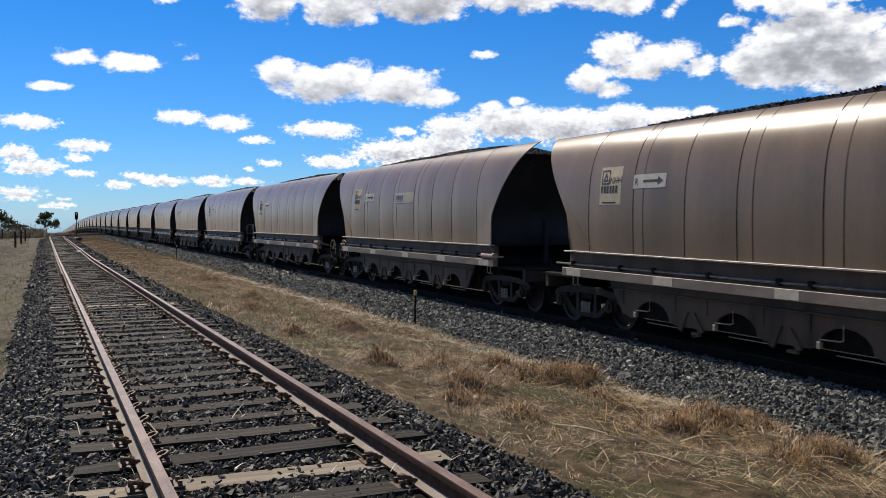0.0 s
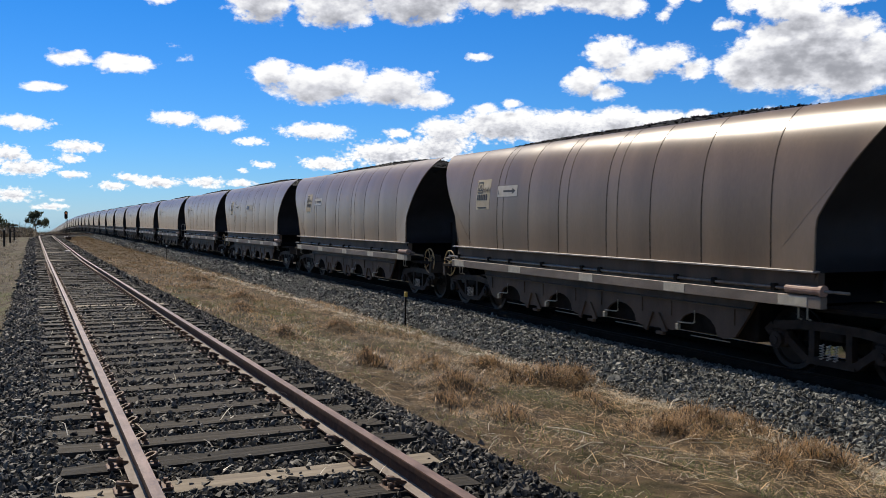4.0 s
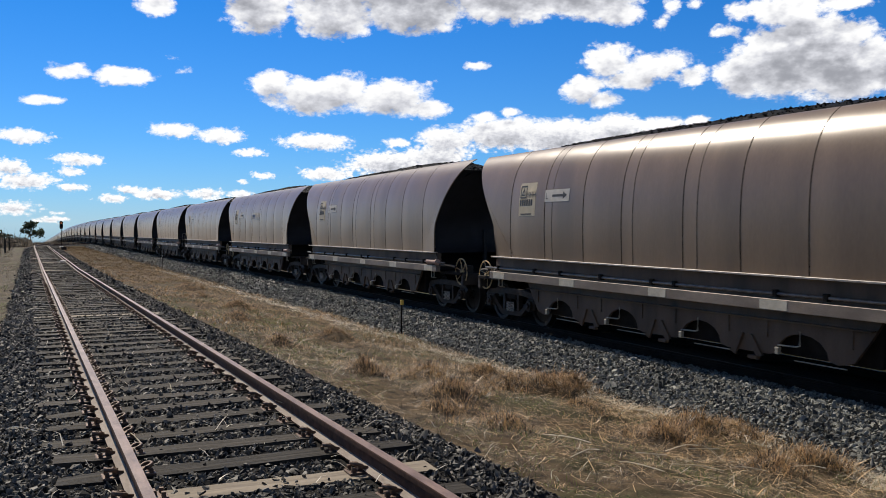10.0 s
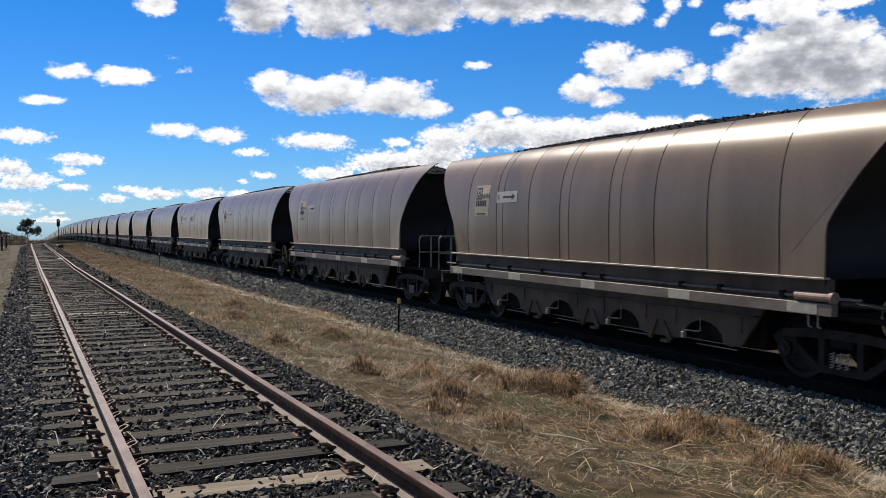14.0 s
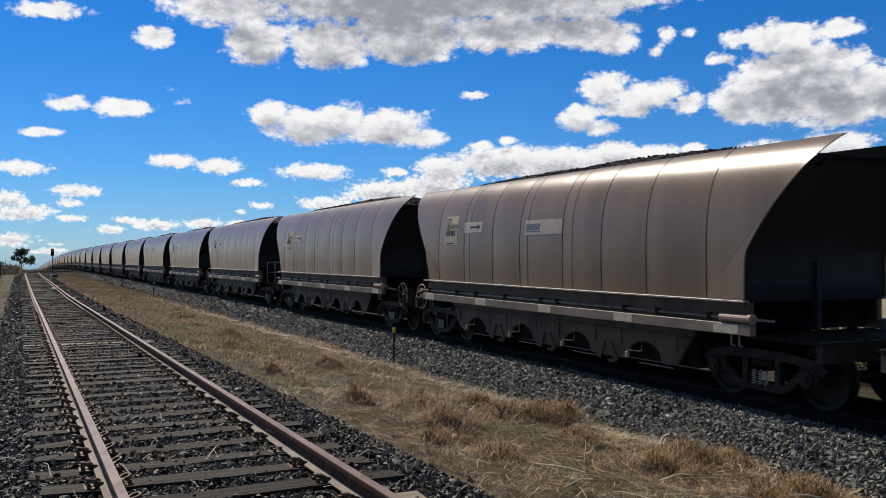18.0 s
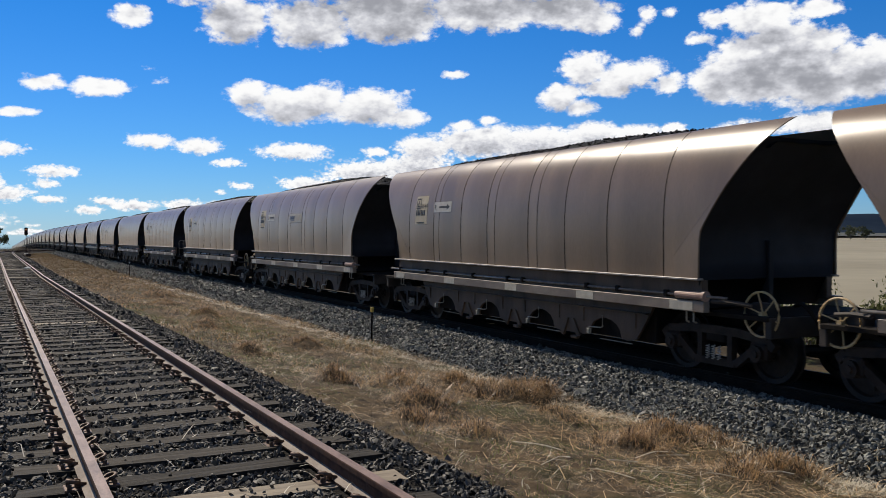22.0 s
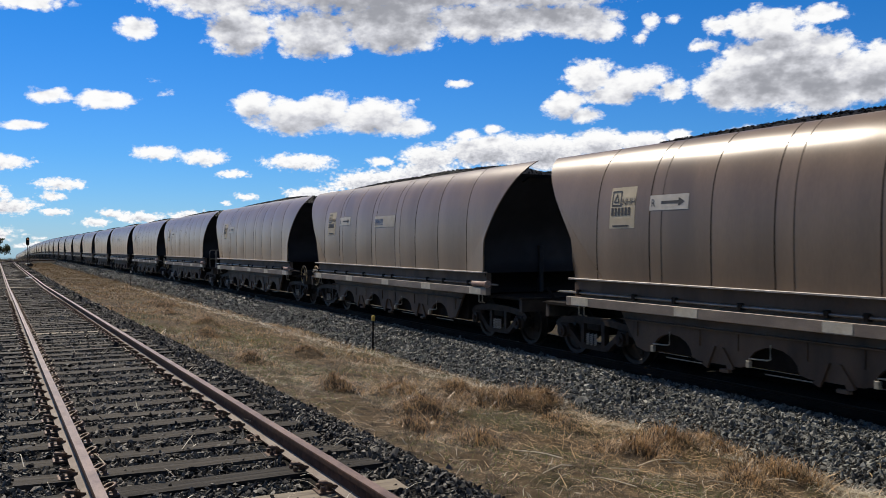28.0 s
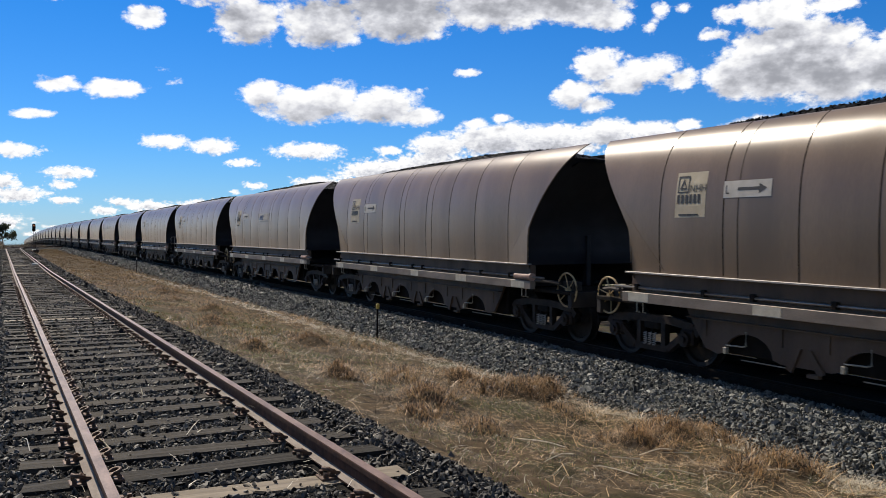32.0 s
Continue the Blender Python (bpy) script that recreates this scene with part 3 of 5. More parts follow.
def paddock_sheet():
    """Grazed pale paddock beyond the line."""
    xs = [19, 30, 60, 120, 200, 400, 900, 2000, 4500]
    ys = [-300, -50, 0, 40, 90, 180, 320, 600, 1200, 2500, 4500]
    verts = [(x, y, ground_z(x, y) + 0.06) for y in ys for x in xs]
    k = len(xs)
    faces = [(j * k + i, j * k + i + 1, (j + 1) * k + i + 1, (j + 1) * k + i) for j in range(len(ys) - 1) for i in range(k - 1)]
    return tagged(new("ground_paddock", raw_mesh("ground_paddock", verts, faces, FIELD, True)), "pale grazed paddock beyond the railway", "paddock", kind="structure")


paddock_sheet()


def verge(name, near, far, ys, cols, material, label):
    """Lumpy thatch of old grass over the earth between two edges."""
    verts = []
    for y in ys:
        a, b = near(y), far(y)
        for i in range(cols + 1):
            f = i / cols
            x = a + (b - a) * f
            edge = smooth01(min(f, 1 - f) * (b - a) / 0.5)
            lump = 0.5 + 0.5 * noise.noise(Vector((x * 3.4, y * 2.6, 11)))
            fine = noise.noise(Vector((x * 9.0, y * 8.0, 21)))
            verts.append((x, y, ground_z(x, y) + hummock(x, y) - 0.035 + edge * (0.075 * lump * lump + 0.012 * fine)))
    k = cols + 1
    faces = [(j * k + i, j * k + i + 1, (j + 1) * k + i + 1, (j + 1) * k + i) for j in range(len(ys) - 1) for i in range(cols)]
    return tagged(new(name, raw_mesh(name, verts, faces, material, True)), label, "verge", kind="structure")


NEAR_YS = [4.2 + 0.09 * i for i in range(150)] + [17.7 + 0.3 * i for i in range(75)] + [40.5 + 1.5 * i for i in range(56)]
verge("ground_verge", lambda y: siding_x(y) + 1.75 + 0.3 * noise.noise(Vector((0, y * 0.6, 2))), lambda y: max(siding_x(y) + 1.9, main_x(y) - 2.75), NEAR_YS, 60, THATCH, "rust-brown thatch of dry grass between the two tracks")
verge("ground_verge", lambda y: siding_x(y) - 16, lambda y: siding_x(y) - 1.75 - 0.4 * noise.noise(Vector((5, y * 0.5, 2))), [8 + 0.3 * i for i in range(110)] + [41 + 1.5 * i for i in range(110)], 50, THATCH_DULL, "bleached thin grass on earth beside the siding")
SIDING_BED = ((-2.05, -1.75, -1.35, -0.6, 0, 0.6, 1.35, 1.72, 2.2), (-0.52, -0.30, -0.182, -0.178, -0.175, -0.178, -0.182, -0.27, -0.52))
MAIN_BED = ((-3.1, -2.75, -2.1, -1.5, -0.7, 0, 0.7, 1.5, 3.0), (-0.6, -0.40, -0.25, -0.165, -0.16, -0.16, -0.16, -0.165, -0.6))


def strip(name, way, bed, y0, y1, step, material, label):
    """A bed of given cross-section swept along a line."""
    n = int((y1 - y0) / step)
    halves, zs = bed
    verts, faces = [], []
    k = len(halves)
    for j in range(n + 1):
        y = y0 + j * step
        cx, cz = way(y)
        for h, z in zip(halves, zs):
            edge = 0.16 * noise.noise(Vector((h * 0.1, y * 0.35, 9))) if abs(h) > 2 else 0
            verts.append((cx + h + edge, y, cz + z + 0.012 * noise.noise(Vector((h * 3, y * 2, 5)))))
    for j in range(n):
        for i in range(k - 1):
            faces.append((j * k + i, j * k + i + 1, (j + 1) * k + i + 1, (j + 1) * k + i))
    ob = new(name, raw_mesh(name, verts, faces, material, True))
    return tagged(ob, label, "ballast", kind="structure")


siding_bed = strip("ballast_siding", lambda y: (siding_x(y), siding_z(y)), SIDING_BED, -12, 196, 0.6, SHADED_BED, "dark grey stone ballast bed under the rusty siding")
main_bed = strip("ballast_main", lambda y: (main_x(y), main_z(y)), MAIN_BED, -40, 460, 1.0, SHADED_BED, "grey stone ballast shoulder carrying the main line")


# ---- rails ----
RAIL_SHAPE = [(-0.033, 0), (-0.036, -0.008), (-0.035, -0.036), (-0.010, -0.048), (-0.008, -0.12), (-0.066, -0.142), (-0.066, -0.153), (0.066, -0.153), (0.066, -0.142), (0.008, -0.12), (0.010, -0.048), (0.035, -0.036), (0.036, -0.008), (0.033, 0)]


def rail(name, way, side, y0, y1, step, parent, head):
    verts, faces = [], []
    k = len(RAIL_SHAPE)
    n = int((y1 - y0) / step)
    for j in range(n + 1):
        y = y0 + (y1 - y0) * j / n
        cx, cz = way(y)
        for a, b in RAIL_SHAPE:
            verts.append((cx + side + a, y, cz + b))
        if j:
            for i in range(k):
                faces.append(((j - 1) * k + i, (j - 1) * k + (i + 1) % k, j * k + (i + 1) % k, j * k + i))
    # main line rails are coloured black for the shade beneath the train
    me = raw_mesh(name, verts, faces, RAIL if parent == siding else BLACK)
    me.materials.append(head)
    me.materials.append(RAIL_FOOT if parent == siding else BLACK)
    me.polygons.foreach_set("material_index", [{k - 1: 1, 4: 2, 8: 2}.get(i % k, 0) for i in range(len(faces))])
    ob = new(name, me)
    ob.parent = parent
    return ob


siding = tagged(new("siding_track"), "rusty siding track on weathered timber sleepers", "railway track", kind="structure")
main_line = tagged(new("main_track"), "main line rails on ballast beneath the coal train", "railway track", kind="structure")
for side in (-GAUGE, GAUGE):
    rail("rail", lambda y: (siding_x(y), siding_z(y)), side, -12, 194, 1.0, siding, RAIL_TOP)
    rail("rail", lambda y: (main_x(y), main_z(y)), side, -40, 460, 2.0, main_line, STEEL_TOP)


def sleeper_mesh(seed):
    r = random.Random(seed)
    bm = boxed(-1.22, 1.22, -0.115, 0.115, -0.13, 0.0)
    bmesh.ops.subdivide_edges(bm, edges=[e for e in bm.edges if abs(e.verts[0].co.x - e.verts[1].co.x) > 1], cuts=6)
    for v in bm.verts:
        v.co += Vector((r.uniform(-0.02, 0.02), r.uniform(-0.012, 0.012), r.uniform(-0.010, 0.006)))
    me = bpy.data.meshes.new("sleeper")
    bm.to_mesh(me)
    bm.free()
    me.materials.append(TIMBER)
    return me


SLEEPERS = [sleeper_mesh(i) for i in range(7)]
PALE_SLEEPER = sleeper_mesh(8)
PALE_SLEEPER.materials[0] = TIMBER_PALE
rs = random.Random(4)
SLEEPER_YS = [5.12 - 12 * 0.61 + i * 0.61 for i in range(300)]
for y in SLEEPER_YS:
    ob = part("sleeper", SLEEPERS[rs.randrange(7)], None, siding)
    ob.matrix_basis = pose(siding_x(y) + rs.uniform(-0.06, 0.06), y, siding_z(y) - 0.152 + rs.uniform(-0.012, 0.004), 0, rs.uniform(-0.5, 0.5), -0.67 + rs.uniform(-1.3, 1.3))
    if abs(y - 5.73) < 0.1 or rs.random() < 0.04:
        ob.data = PALE_SLEEPER


# ---- rail fastenings: a plate and two spring clips at every crossing ----
def plate_mesh():
    bm = boxed(-0.17, 0.17, -0.075, 0.075, 0.0, 0.016, bevel=0.004)
    for x in (-0.085, 0.085):
        box(bm, x - 0.018, x + 0.018, -0.035, 0.035, 0.016, 0.05, bevel=0.006)
    for x, y in ((-0.14, 0.05), (0.14, -0.05), (-0.14, -0.05), (0.14, 0.05)):
        box(bm, x - 0.013, x + 0.013, y - 0.013, y + 0.013, 0.016, 0.045)
    me = bpy.data.meshes.new("tie_plate")
    bm.to_mesh(me)
    bm.free()
    me.materials.append(CLIP)
    return me


def clip_mesh():
    """A round bar bent into the open loop of a rail clip."""
    pts = [(0.005, -0.075, 0.03), (0.03, -0.07, 0.045)]
    for i in range(13):
        a = -math.pi * 0.62 + math.pi * 1.5 * i / 12
        pts.append((0.055 + 0.036 * math.cos(a), 0.01 + 0.040 * math.sin(a), 0.048 + 0.024 * math.sin(math.pi * i / 12)))
    pts += [(0.01, 0.03, 0.04), (-0.02, 0.03, 0.032)]
    bm = tube(bmesh.new(), pts, 0.014, 6)
    me = bpy.data.meshes.new("rail_clip")
    bm.to_mesh(me)
    bm.free()
    me.materials.append(CLIP)
    me.polygons.foreach_set("use_smooth", [True] * len(me.polygons))
    return me


PLATE, SPRING_CLIP = plate_mesh(), clip_mesh()
for y in SLEEPER_YS:
    if not 3.0 < y < 44:
        continue
    for side in (-GAUGE, GAUGE):
        p = part("tie_plate", PLATE, None, siding)
        p.matrix_basis = pose(siding_x(y) + side, y, siding_z(y) - 0.164, 0, 0, rs.uniform(-2, 2))
        if y < 34:
            for s in (-1, 1):
                if rs.random() < 0.05:
                    continue
                c = part("rail_clip", SPRING_CLIP, None, p)
                c.matrix_basis = pose(s * 0.055, 0, 0.0, 0, rs.uniform(-4, 4), (0 if s > 0 else 180) + rs.uniform(-8, 8))


# ---- loose stones ----
def stone_shapes(n, seed, points, edge):
    """Broken stones: hulls of a few scattered points, so that every face is a flat cleft."""
    r = np.random.RandomState(seed)
    out = []
    for _ in range(n):
        p = r.normal(0, 1, (points, 3))
        p /= np.linalg.norm(p, axis=1)[:, None] ** edge
        p *= np.array([r.uniform(1.05, 1.6), r.uniform(0.65, 0.95), r.uniform(0.36, 0.62)])
        bm = bmesh.new()
        for v in p:
            bm.verts.new(v)
        made = bmesh.ops.convex_hull(bm, input=bm.verts)
        bmesh.ops.delete(bm, geom=[g for g in made["geom_interior"] if isinstance(g, bmesh.types.BMVert)], context="VERTS")
        bm.verts.index_update()
        out.append((np.array([v.co[:] for v in bm.verts]), np.array([[v.index for v in f.verts] for f in bm.faces])))
        bm.free()
    return out


ROUND_STONES, ROUGH_STONES = stone_shapes(6, 5, 16, 1.0), stone_shapes(22, 6, 9, 0.9)


def turn_matrices(r, n, flat=0.7):
    a, b, c = r.uniform(0, 6.28, n), r.normal(0, flat, n), r.normal(0, flat, n)
    ca, sa, cb, sb, cc, sc = np.cos(a), np.sin(a), np.cos(b), np.sin(b), np.cos(c), np.sin(c)
    m = np.empty((n, 3, 3))
    m[:, 0] = np.stack([ca * cb, ca * sb * sc - sa * cc, ca * sb * cc + sa * sc], 1)
    m[:, 1] = np.stack([sa * cb, sa * sb * sc + ca * cc, sa * sb * cc - ca * sc], 1)
    m[:, 2] = np.stack([-sb, cb * sc, cb * cc], 1)
    return m


def stones(name, places, sizes, shapes, label, seed, material):
    r = np.random.RandomState(seed)
    n = len(places)
    kind = r.randint(0, len(shapes), n)
    turn = turn_matrices(r, n, 0.8)
    vs, fs, base = [], [], 0
    for k, (v, f) in enumerate(shapes):
        i = np.nonzero(kind == k)[0]
        if not len(i):
            continue
        w = np.einsum("nij,vj->nvi", turn[i], v) * sizes[i][:, None, None] + places[i][:, None, :]
        vs.append(w.reshape(-1, 3))
        fs.append((f[None] + (base + np.arange(len(i)) * len(v))[:, None, None]).reshape(-1, 3))
        base += len(i) * len(v)
    ob = new(name, raw_mesh(name, np.concatenate(vs), np.concatenate(fs), material))
    return tagged(ob, label, "ballast stones", kind="stuff")


np_sx = np.vectorize(siding_x)
np_sz = np.vectorize(siding_z)


def siding_places(r, n, y0, y1, sunk=-0.008):
    y = r.uniform(y0, y1, n)
    u = r.uniform(-2.15, 2.25, n)
    # keep off the sleepers and the rails
    near = np.abs((y - SLEEPER_YS[0] + 0.305) % 0.61 - 0.305)
    on_sleeper = (near < 0.135) & (np.abs(u) < 1.2)
    keep = ~on_sleeper | (r.uniform(0, 1, n) < 0.03)
    keep &= np.abs(np.abs(u) - GAUGE) > 0.11
    thin = (np.abs(u) > 1.7) & (r.uniform(0, 1, n) < (np.abs(u) - 1.7) * 1.6)
    keep &= ~thin
    keep &= (np.abs(np.abs(u) - GAUGE) > 0.2) | ~on_sleeper
    y, u, on = y[keep], u[keep], on_sleeper[keep]
    z = np_sz(y) + np.interp(u, *SIDING_BED) + np.where(on, 0.012, 0.0) + r.uniform(-0.012, 0.012, len(y)) - np.where((np.abs(u) < 1.3) & ~on, sunk, 0)
    return np.stack([np_sx(y) + u, y, z], 1)


rn = np.random.RandomState(8)
STONE_LABEL = "loose angular dark grey basalt stones between the sleepers"
pl = siding_places(rn, 66000, 3.6, 13.0, 0.006)
near_pick = np.nonzero((pl[:, 1] > 5.0) & (pl[:, 1] < 6.4) & (pl[:, 0] > -0.4))[0][:280]
rest = np.setdiff1d(np.arange(len(pl)), near_pick)
stones("ballast_stones", pl[rest], np.exp(rn.normal(-3.80, 0.30, len(rest))), ROUGH_STONES, STONE_LABEL, 1, STONE)
pl2 = siding_places(rn, 56000, 13.0, 28.0, 0.010)
stones("ballast_stones", pl2, np.exp(rn.normal(-3.62, 0.28, len(pl2))), ROUGH_STONES, STONE_LABEL, 2, STONE)
pl3 = siding_places(rn, 26000, 28.0, 112.0, 0.035)
stones("ballast_stones", pl3, np.exp(rn.normal(-2.95, 0.25, len(pl3))), ROUGH_STONES, STONE_LABEL, 3, STONE)
MAIN_STONES = "loose light grey angular stones on the main line's ballast shoulder"
for y0, y1, n, size, seed in ((6.0, 20.0, 36000, -3.36, 11), (20.0, 36.0, 22000, -3.3, 12), (36.0, 80.0, 14000, -2.8, 13), (80.0, 190.0, 12000, -2.3, 14)):
    y = rn.uniform(y0, y1, n)
    u = rn.uniform(-3.3, -0.95, n)
    edge = np.array([0.25 * noise.noise(Vector((0, v * 0.5, 3))) for v in y])
    keep = (u > -2.95 + edge) | (rn.uniform(0, 1, n) < 0.25)
    y, u = y[keep], u[keep]
    mz = np.vectorize(main_z)(y)
    z = mz + np.interp(u, *MAIN_BED) + rn.uniform(-0.01, 0.014, len(y))
    z = np.maximum(z, mz - 0.44)
    stones("ballast_stones", np.stack([MAIN_X + BEAR * (y - 14) + u, y, z], 1), np.exp(rn.normal(size, 0.27, len(y))), ROUGH_STONES, MAIN_STONES, seed, STONE_LIGHT)


# ---- the coal train ----
# cross-section of a wagon's side: half width and height over the rail
SIDE_KNOTS = [(1.455, 1.50), (1.47, 1.90), (1.475, 2.25), (1.468, 2.55), (1.448, 2.82), (1.412, 3.05), (1.36, 3.25), (1.29, 3.43), (1.20, 3.585), (1.09, 3.715), (0.98, 3.81), (0.90, 3.86)]
SIDE = [SIDE_KNOTS[0]]
for (w0, z0), (w1, z1), (w2, z2) in zip(SIDE_KNOTS, SIDE_KNOTS[1:], SIDE_KNOTS[2:]):
    SIDE += [((w0 + 6 * w1 + w2) / 8, (z0 + 6 * z1 + z2) / 8), ((w1 + w2) / 2, (z1 + z2) / 2)]
SIDE.append(SIDE_KNOTS[-1])


def end_y(z):
    """Half the body's length at a height: the ends lean out above the frame."""
    if z < 2.2:
        return 5.71
    return 5.71 + 1.30 * ((z - 2.2) / 1.66) ** 1.12


SEAMS = (4.93, 3.50, 2.09, 0.86, -0.80, -2.10, -3.40, -4.88)


def pressed(y, z):
    """How far the side stands out: plates bow between their seams, and fold past the end slopes."""
    k = min(abs(y - c) for c in SEAMS)
    bow = 0.010 * smooth01(k / 0.42) - 0.010 + 0.006 * noise.noise(Vector((y * 0.9, z * 1.1, 2)))
    past = abs(y) - (4.81 + 1.45 * (z - 1.56) / 1.42)
    if z < 2.98 and past > 0:
        bow -= math.copysign(0.05, y) * min(past, 0.9)
    return bow


def side_sheet(s):
    bm = bmesh.new()
    n = 88
    outer, inner = [], []
    for w, z in SIDE:
        ys = [-end_y(z) + 2 * end_y(z) * i / n for i in range(n + 1)]
        outer.append([bm.verts.new((s * (w + pressed(y, z)), y, z)) for y in ys])
        inner.append([bm.verts.new((s * (w - 0.03 + pressed(y, z)), y, z)) for y in ys])
    for g, flip in ((outer, s > 0), (inner, s < 0)):
        for a, b in zip(g, g[1:]):
            for i in range(n):
                f = (a[i], a[i + 1], b[i + 1], b[i])
                bm.faces.new(f if flip else f[::-1])
    for i in range(n):
        bm.faces.new((outer[-1][i], outer[-1][i + 1], inner[-1][i + 1], inner[-1][i]))
    for k in (0, n):
        for a, b, c, d in zip(outer, outer[1:], inner, inner[1:]):
            bm.faces.new((a[k], b[k], d[k], c[k]))
    bmesh.ops.recalc_face_normals(bm, faces=bm.faces)
    return bm


def end_sheet(e):
    bm = bmesh.new()
    rows = []
    shape = [(w, z) for w, z in SIDE if z < 3.6] + [(1.185, 3.60)]
    for w, z in shape:
        rows.append([bm.verts.new((x * (w - 0.02), e * (end_y(z) - 0.03 - 0.14 * (1 - x * x) * smooth01((z - 1.9) / 0.8)), z)) for x in (-1, -0.8, -0.55, -0.25, 0, 0.25, 0.55, 0.8, 1)])
    for a, b in zip(rows, rows[1:]):
        for i in range(8):
            bm.faces.new((a[i], a[i + 1], b[i + 1], b[i]))
    # skirt under the sheet, between the frame's beams
    low = [bm.verts.new((v.co.x * 0.9, e * (end_y(1.5) - 0.25), 1.05)) for v in rows[0]]
    for i in range(8):
        bm.faces.new((rows[0][i], rows[0][i + 1], low[i + 1], low[i]))
    return bm


def end_rib(e):
    """Stiffening bar that runs up an end sheet."""
    return box(bmesh.new(), -0.05, 0.05, e * (5.71 - 0.12), e * (5.71 + 0.02), 1.05, 2.1, 0.01)


def coal_heap(seed):
    """A heap that falls away towards the wagon's ends, with lumps lying all over it."""
    r = random.Random(seed)
    ph = r.uniform(0, 50)

    def top(u, y):
        e = smooth01((6.15 - abs(y)) / 2.0) * (0.78 + 0.22 * smooth01((6.0 - abs(y)) / 4.5))
        return 3.66 + 0.385 * e * (1 - abs(u) ** 2.4) * (1 + 0.12 * noise.noise(Vector((u, y * 0.5 + ph, 0)))) - 0.12 * (1 - smooth01((6.7 - abs(y)) / 1.2))

    bm = bmesh.new()
    nx, ny = 14, 110
    g = []
    for j in range(ny + 1):
        y = -6.66 + 13.32 * j / ny
        g.append([bm.verts.new((1.03 * u, y, top(u, y) + r.uniform(-0.015, 0.015) - 0.1 * (abs(u) > 0.95))) for u in (-1 + 2 * i / nx for i in range(nx + 1))])
    for a, b in zip(g, g[1:]):
        for i in range(nx):
            bm.faces.new((a[i], a[i + 1], b[i + 1], b[i]))
    for i in range(2200):
        u, y = r.uniform(-0.97, 0.2), r.uniform(-6.5, 6.5)
        v, f = ROUGH_STONES[r.randrange(len(ROUGH_STONES))]
        m = Matrix.LocRotScale((1.03 * u, y, top(u, y) + 0.004), Euler((r.uniform(0, 6), r.uniform(0, 6), r.uniform(0, 6))), [r.uniform(0.010, 0.034)] * 3)
        vs = [bm.verts.new(m @ Vector(p)) for p in v]
        for t in f:
            bm.faces.new([vs[k] for k in t])
    return bm


SHARED = {}


def shared(key, build, material, smooth=False):
    if key not in SHARED:
        bm = build()
        if smooth:
            for e in bm.edges:
                if len(e.link_faces) == 2 and e.calc_face_angle(0) > 0.6:
                    e.smooth = False
        me = bpy.data.meshes.new(key.split("|")[0])
        bm.to_mesh(me)
        bm.free()
        me.materials.append(material)
        if smooth:
            me.polygons.foreach_set("use_smooth", [True] * len(me.polygons))
        SHARED[key] = me
    return SHARED[key]


def put(key, build, material, parent, label="", at=None, smooth=False):
    ob = new(key.split("|")[0], shared(key, build, material, smooth))
    ob.parent = parent
    if at is not None:
        ob.matrix_basis = at
    if label:
        ob["label"] = label
    return ob


def skin(y, z, off):
    """A point on the near side's outside."""
    for (w0, z0), (w1, z1) in zip(SIDE, SIDE[1:]):
        if z <= z1:
            break
    w = w0 + (w1 - w0) * (z - z0) / (z1 - z0)
    return Vector((-(w + off + pressed(y, z)), y, z))


def seam_strip(y0, wide, proud):
    bm = bmesh.new()
    last = None
    zs = [z for _, z in SIDE if end_y(z) > abs(y0) + 0.03]
    if abs(y0) > 5.66:
        zs = [z for z in zs if z > 2.3]
    for z in zs:
        ring = [bm.verts.new(skin(y0 + k, z, d)) for k, d in ((-wide, -0.01), (-wide * 0.6, proud), (wide * 0.6, proud), (wide, -0.01))]
        if last:
            for i in range(3):
                bm.faces.new((last[i], last[i + 1], ring[i + 1], ring[i]))
        last = ring
    bmesh.ops.recalc_face_normals(bm, faces=bm.faces)
    return bm


def crease_bar(e):
    """Slanting weld where the hopper's end slope meets the side."""
    bm = bmesh.new()
    last = None
    for i in range(9):
        f = i / 8
        y, z = e * (4.81 + 1.45 * f), 1.56 + 1.42 * f
        ring = [bm.verts.new(skin(y + k, z, d)) for k, d in ((-0.02, -0.01), (-0.012, 0.003), (0.012, 0.003), (0.02, -0.01))]
        if last:
            for j in range(3):
                bm.faces.new((last[j], last[j + 1], ring[j + 1], ring[j]))
        last = ring
    bmesh.ops.recalc_face_normals(bm, faces=bm.faces)
    return bm


def sign_sheet(y0, y1, z0, z1, off):
    """A flat panel that follows the side's curve, in wagon space."""
    bm = bmesh.new()
    rows = []
    ys = [(y0, -0.004)] + [(y0 + (y1 - y0) * i / 10, off) for i in range(11)] + [(y1, -0.004)]
    for i in range(5):
        z = z0 + (z1 - z0) * i / 4
        rows.append([bm.verts.new(skin(y, z, o)) for y, o in ys])
    for a, b in zip(rows, rows[1:]):
        for i in range(12):
            bm.faces.new((a[i], a[i + 1], b[i + 1], b[i]))
    bmesh.ops.recalc_face_normals(bm, faces=bm.faces)
    return bm


def side_marks(shapes, off):
    """Flat painted shapes on the side: each a loop of (y, z)."""
    bm = bmesh.new()
    for loop in shapes:
        bm.faces.new([bm.verts.new(skin(y, z, off)) for y, z in loop])
    bmesh.ops.recalc_face_normals(bm, faces=bm.faces)
    return bm


def bar(y0, y1, z0, z1):
    return [(y0, z0), (y1, z0), (y1, z1), (y0, z1)]


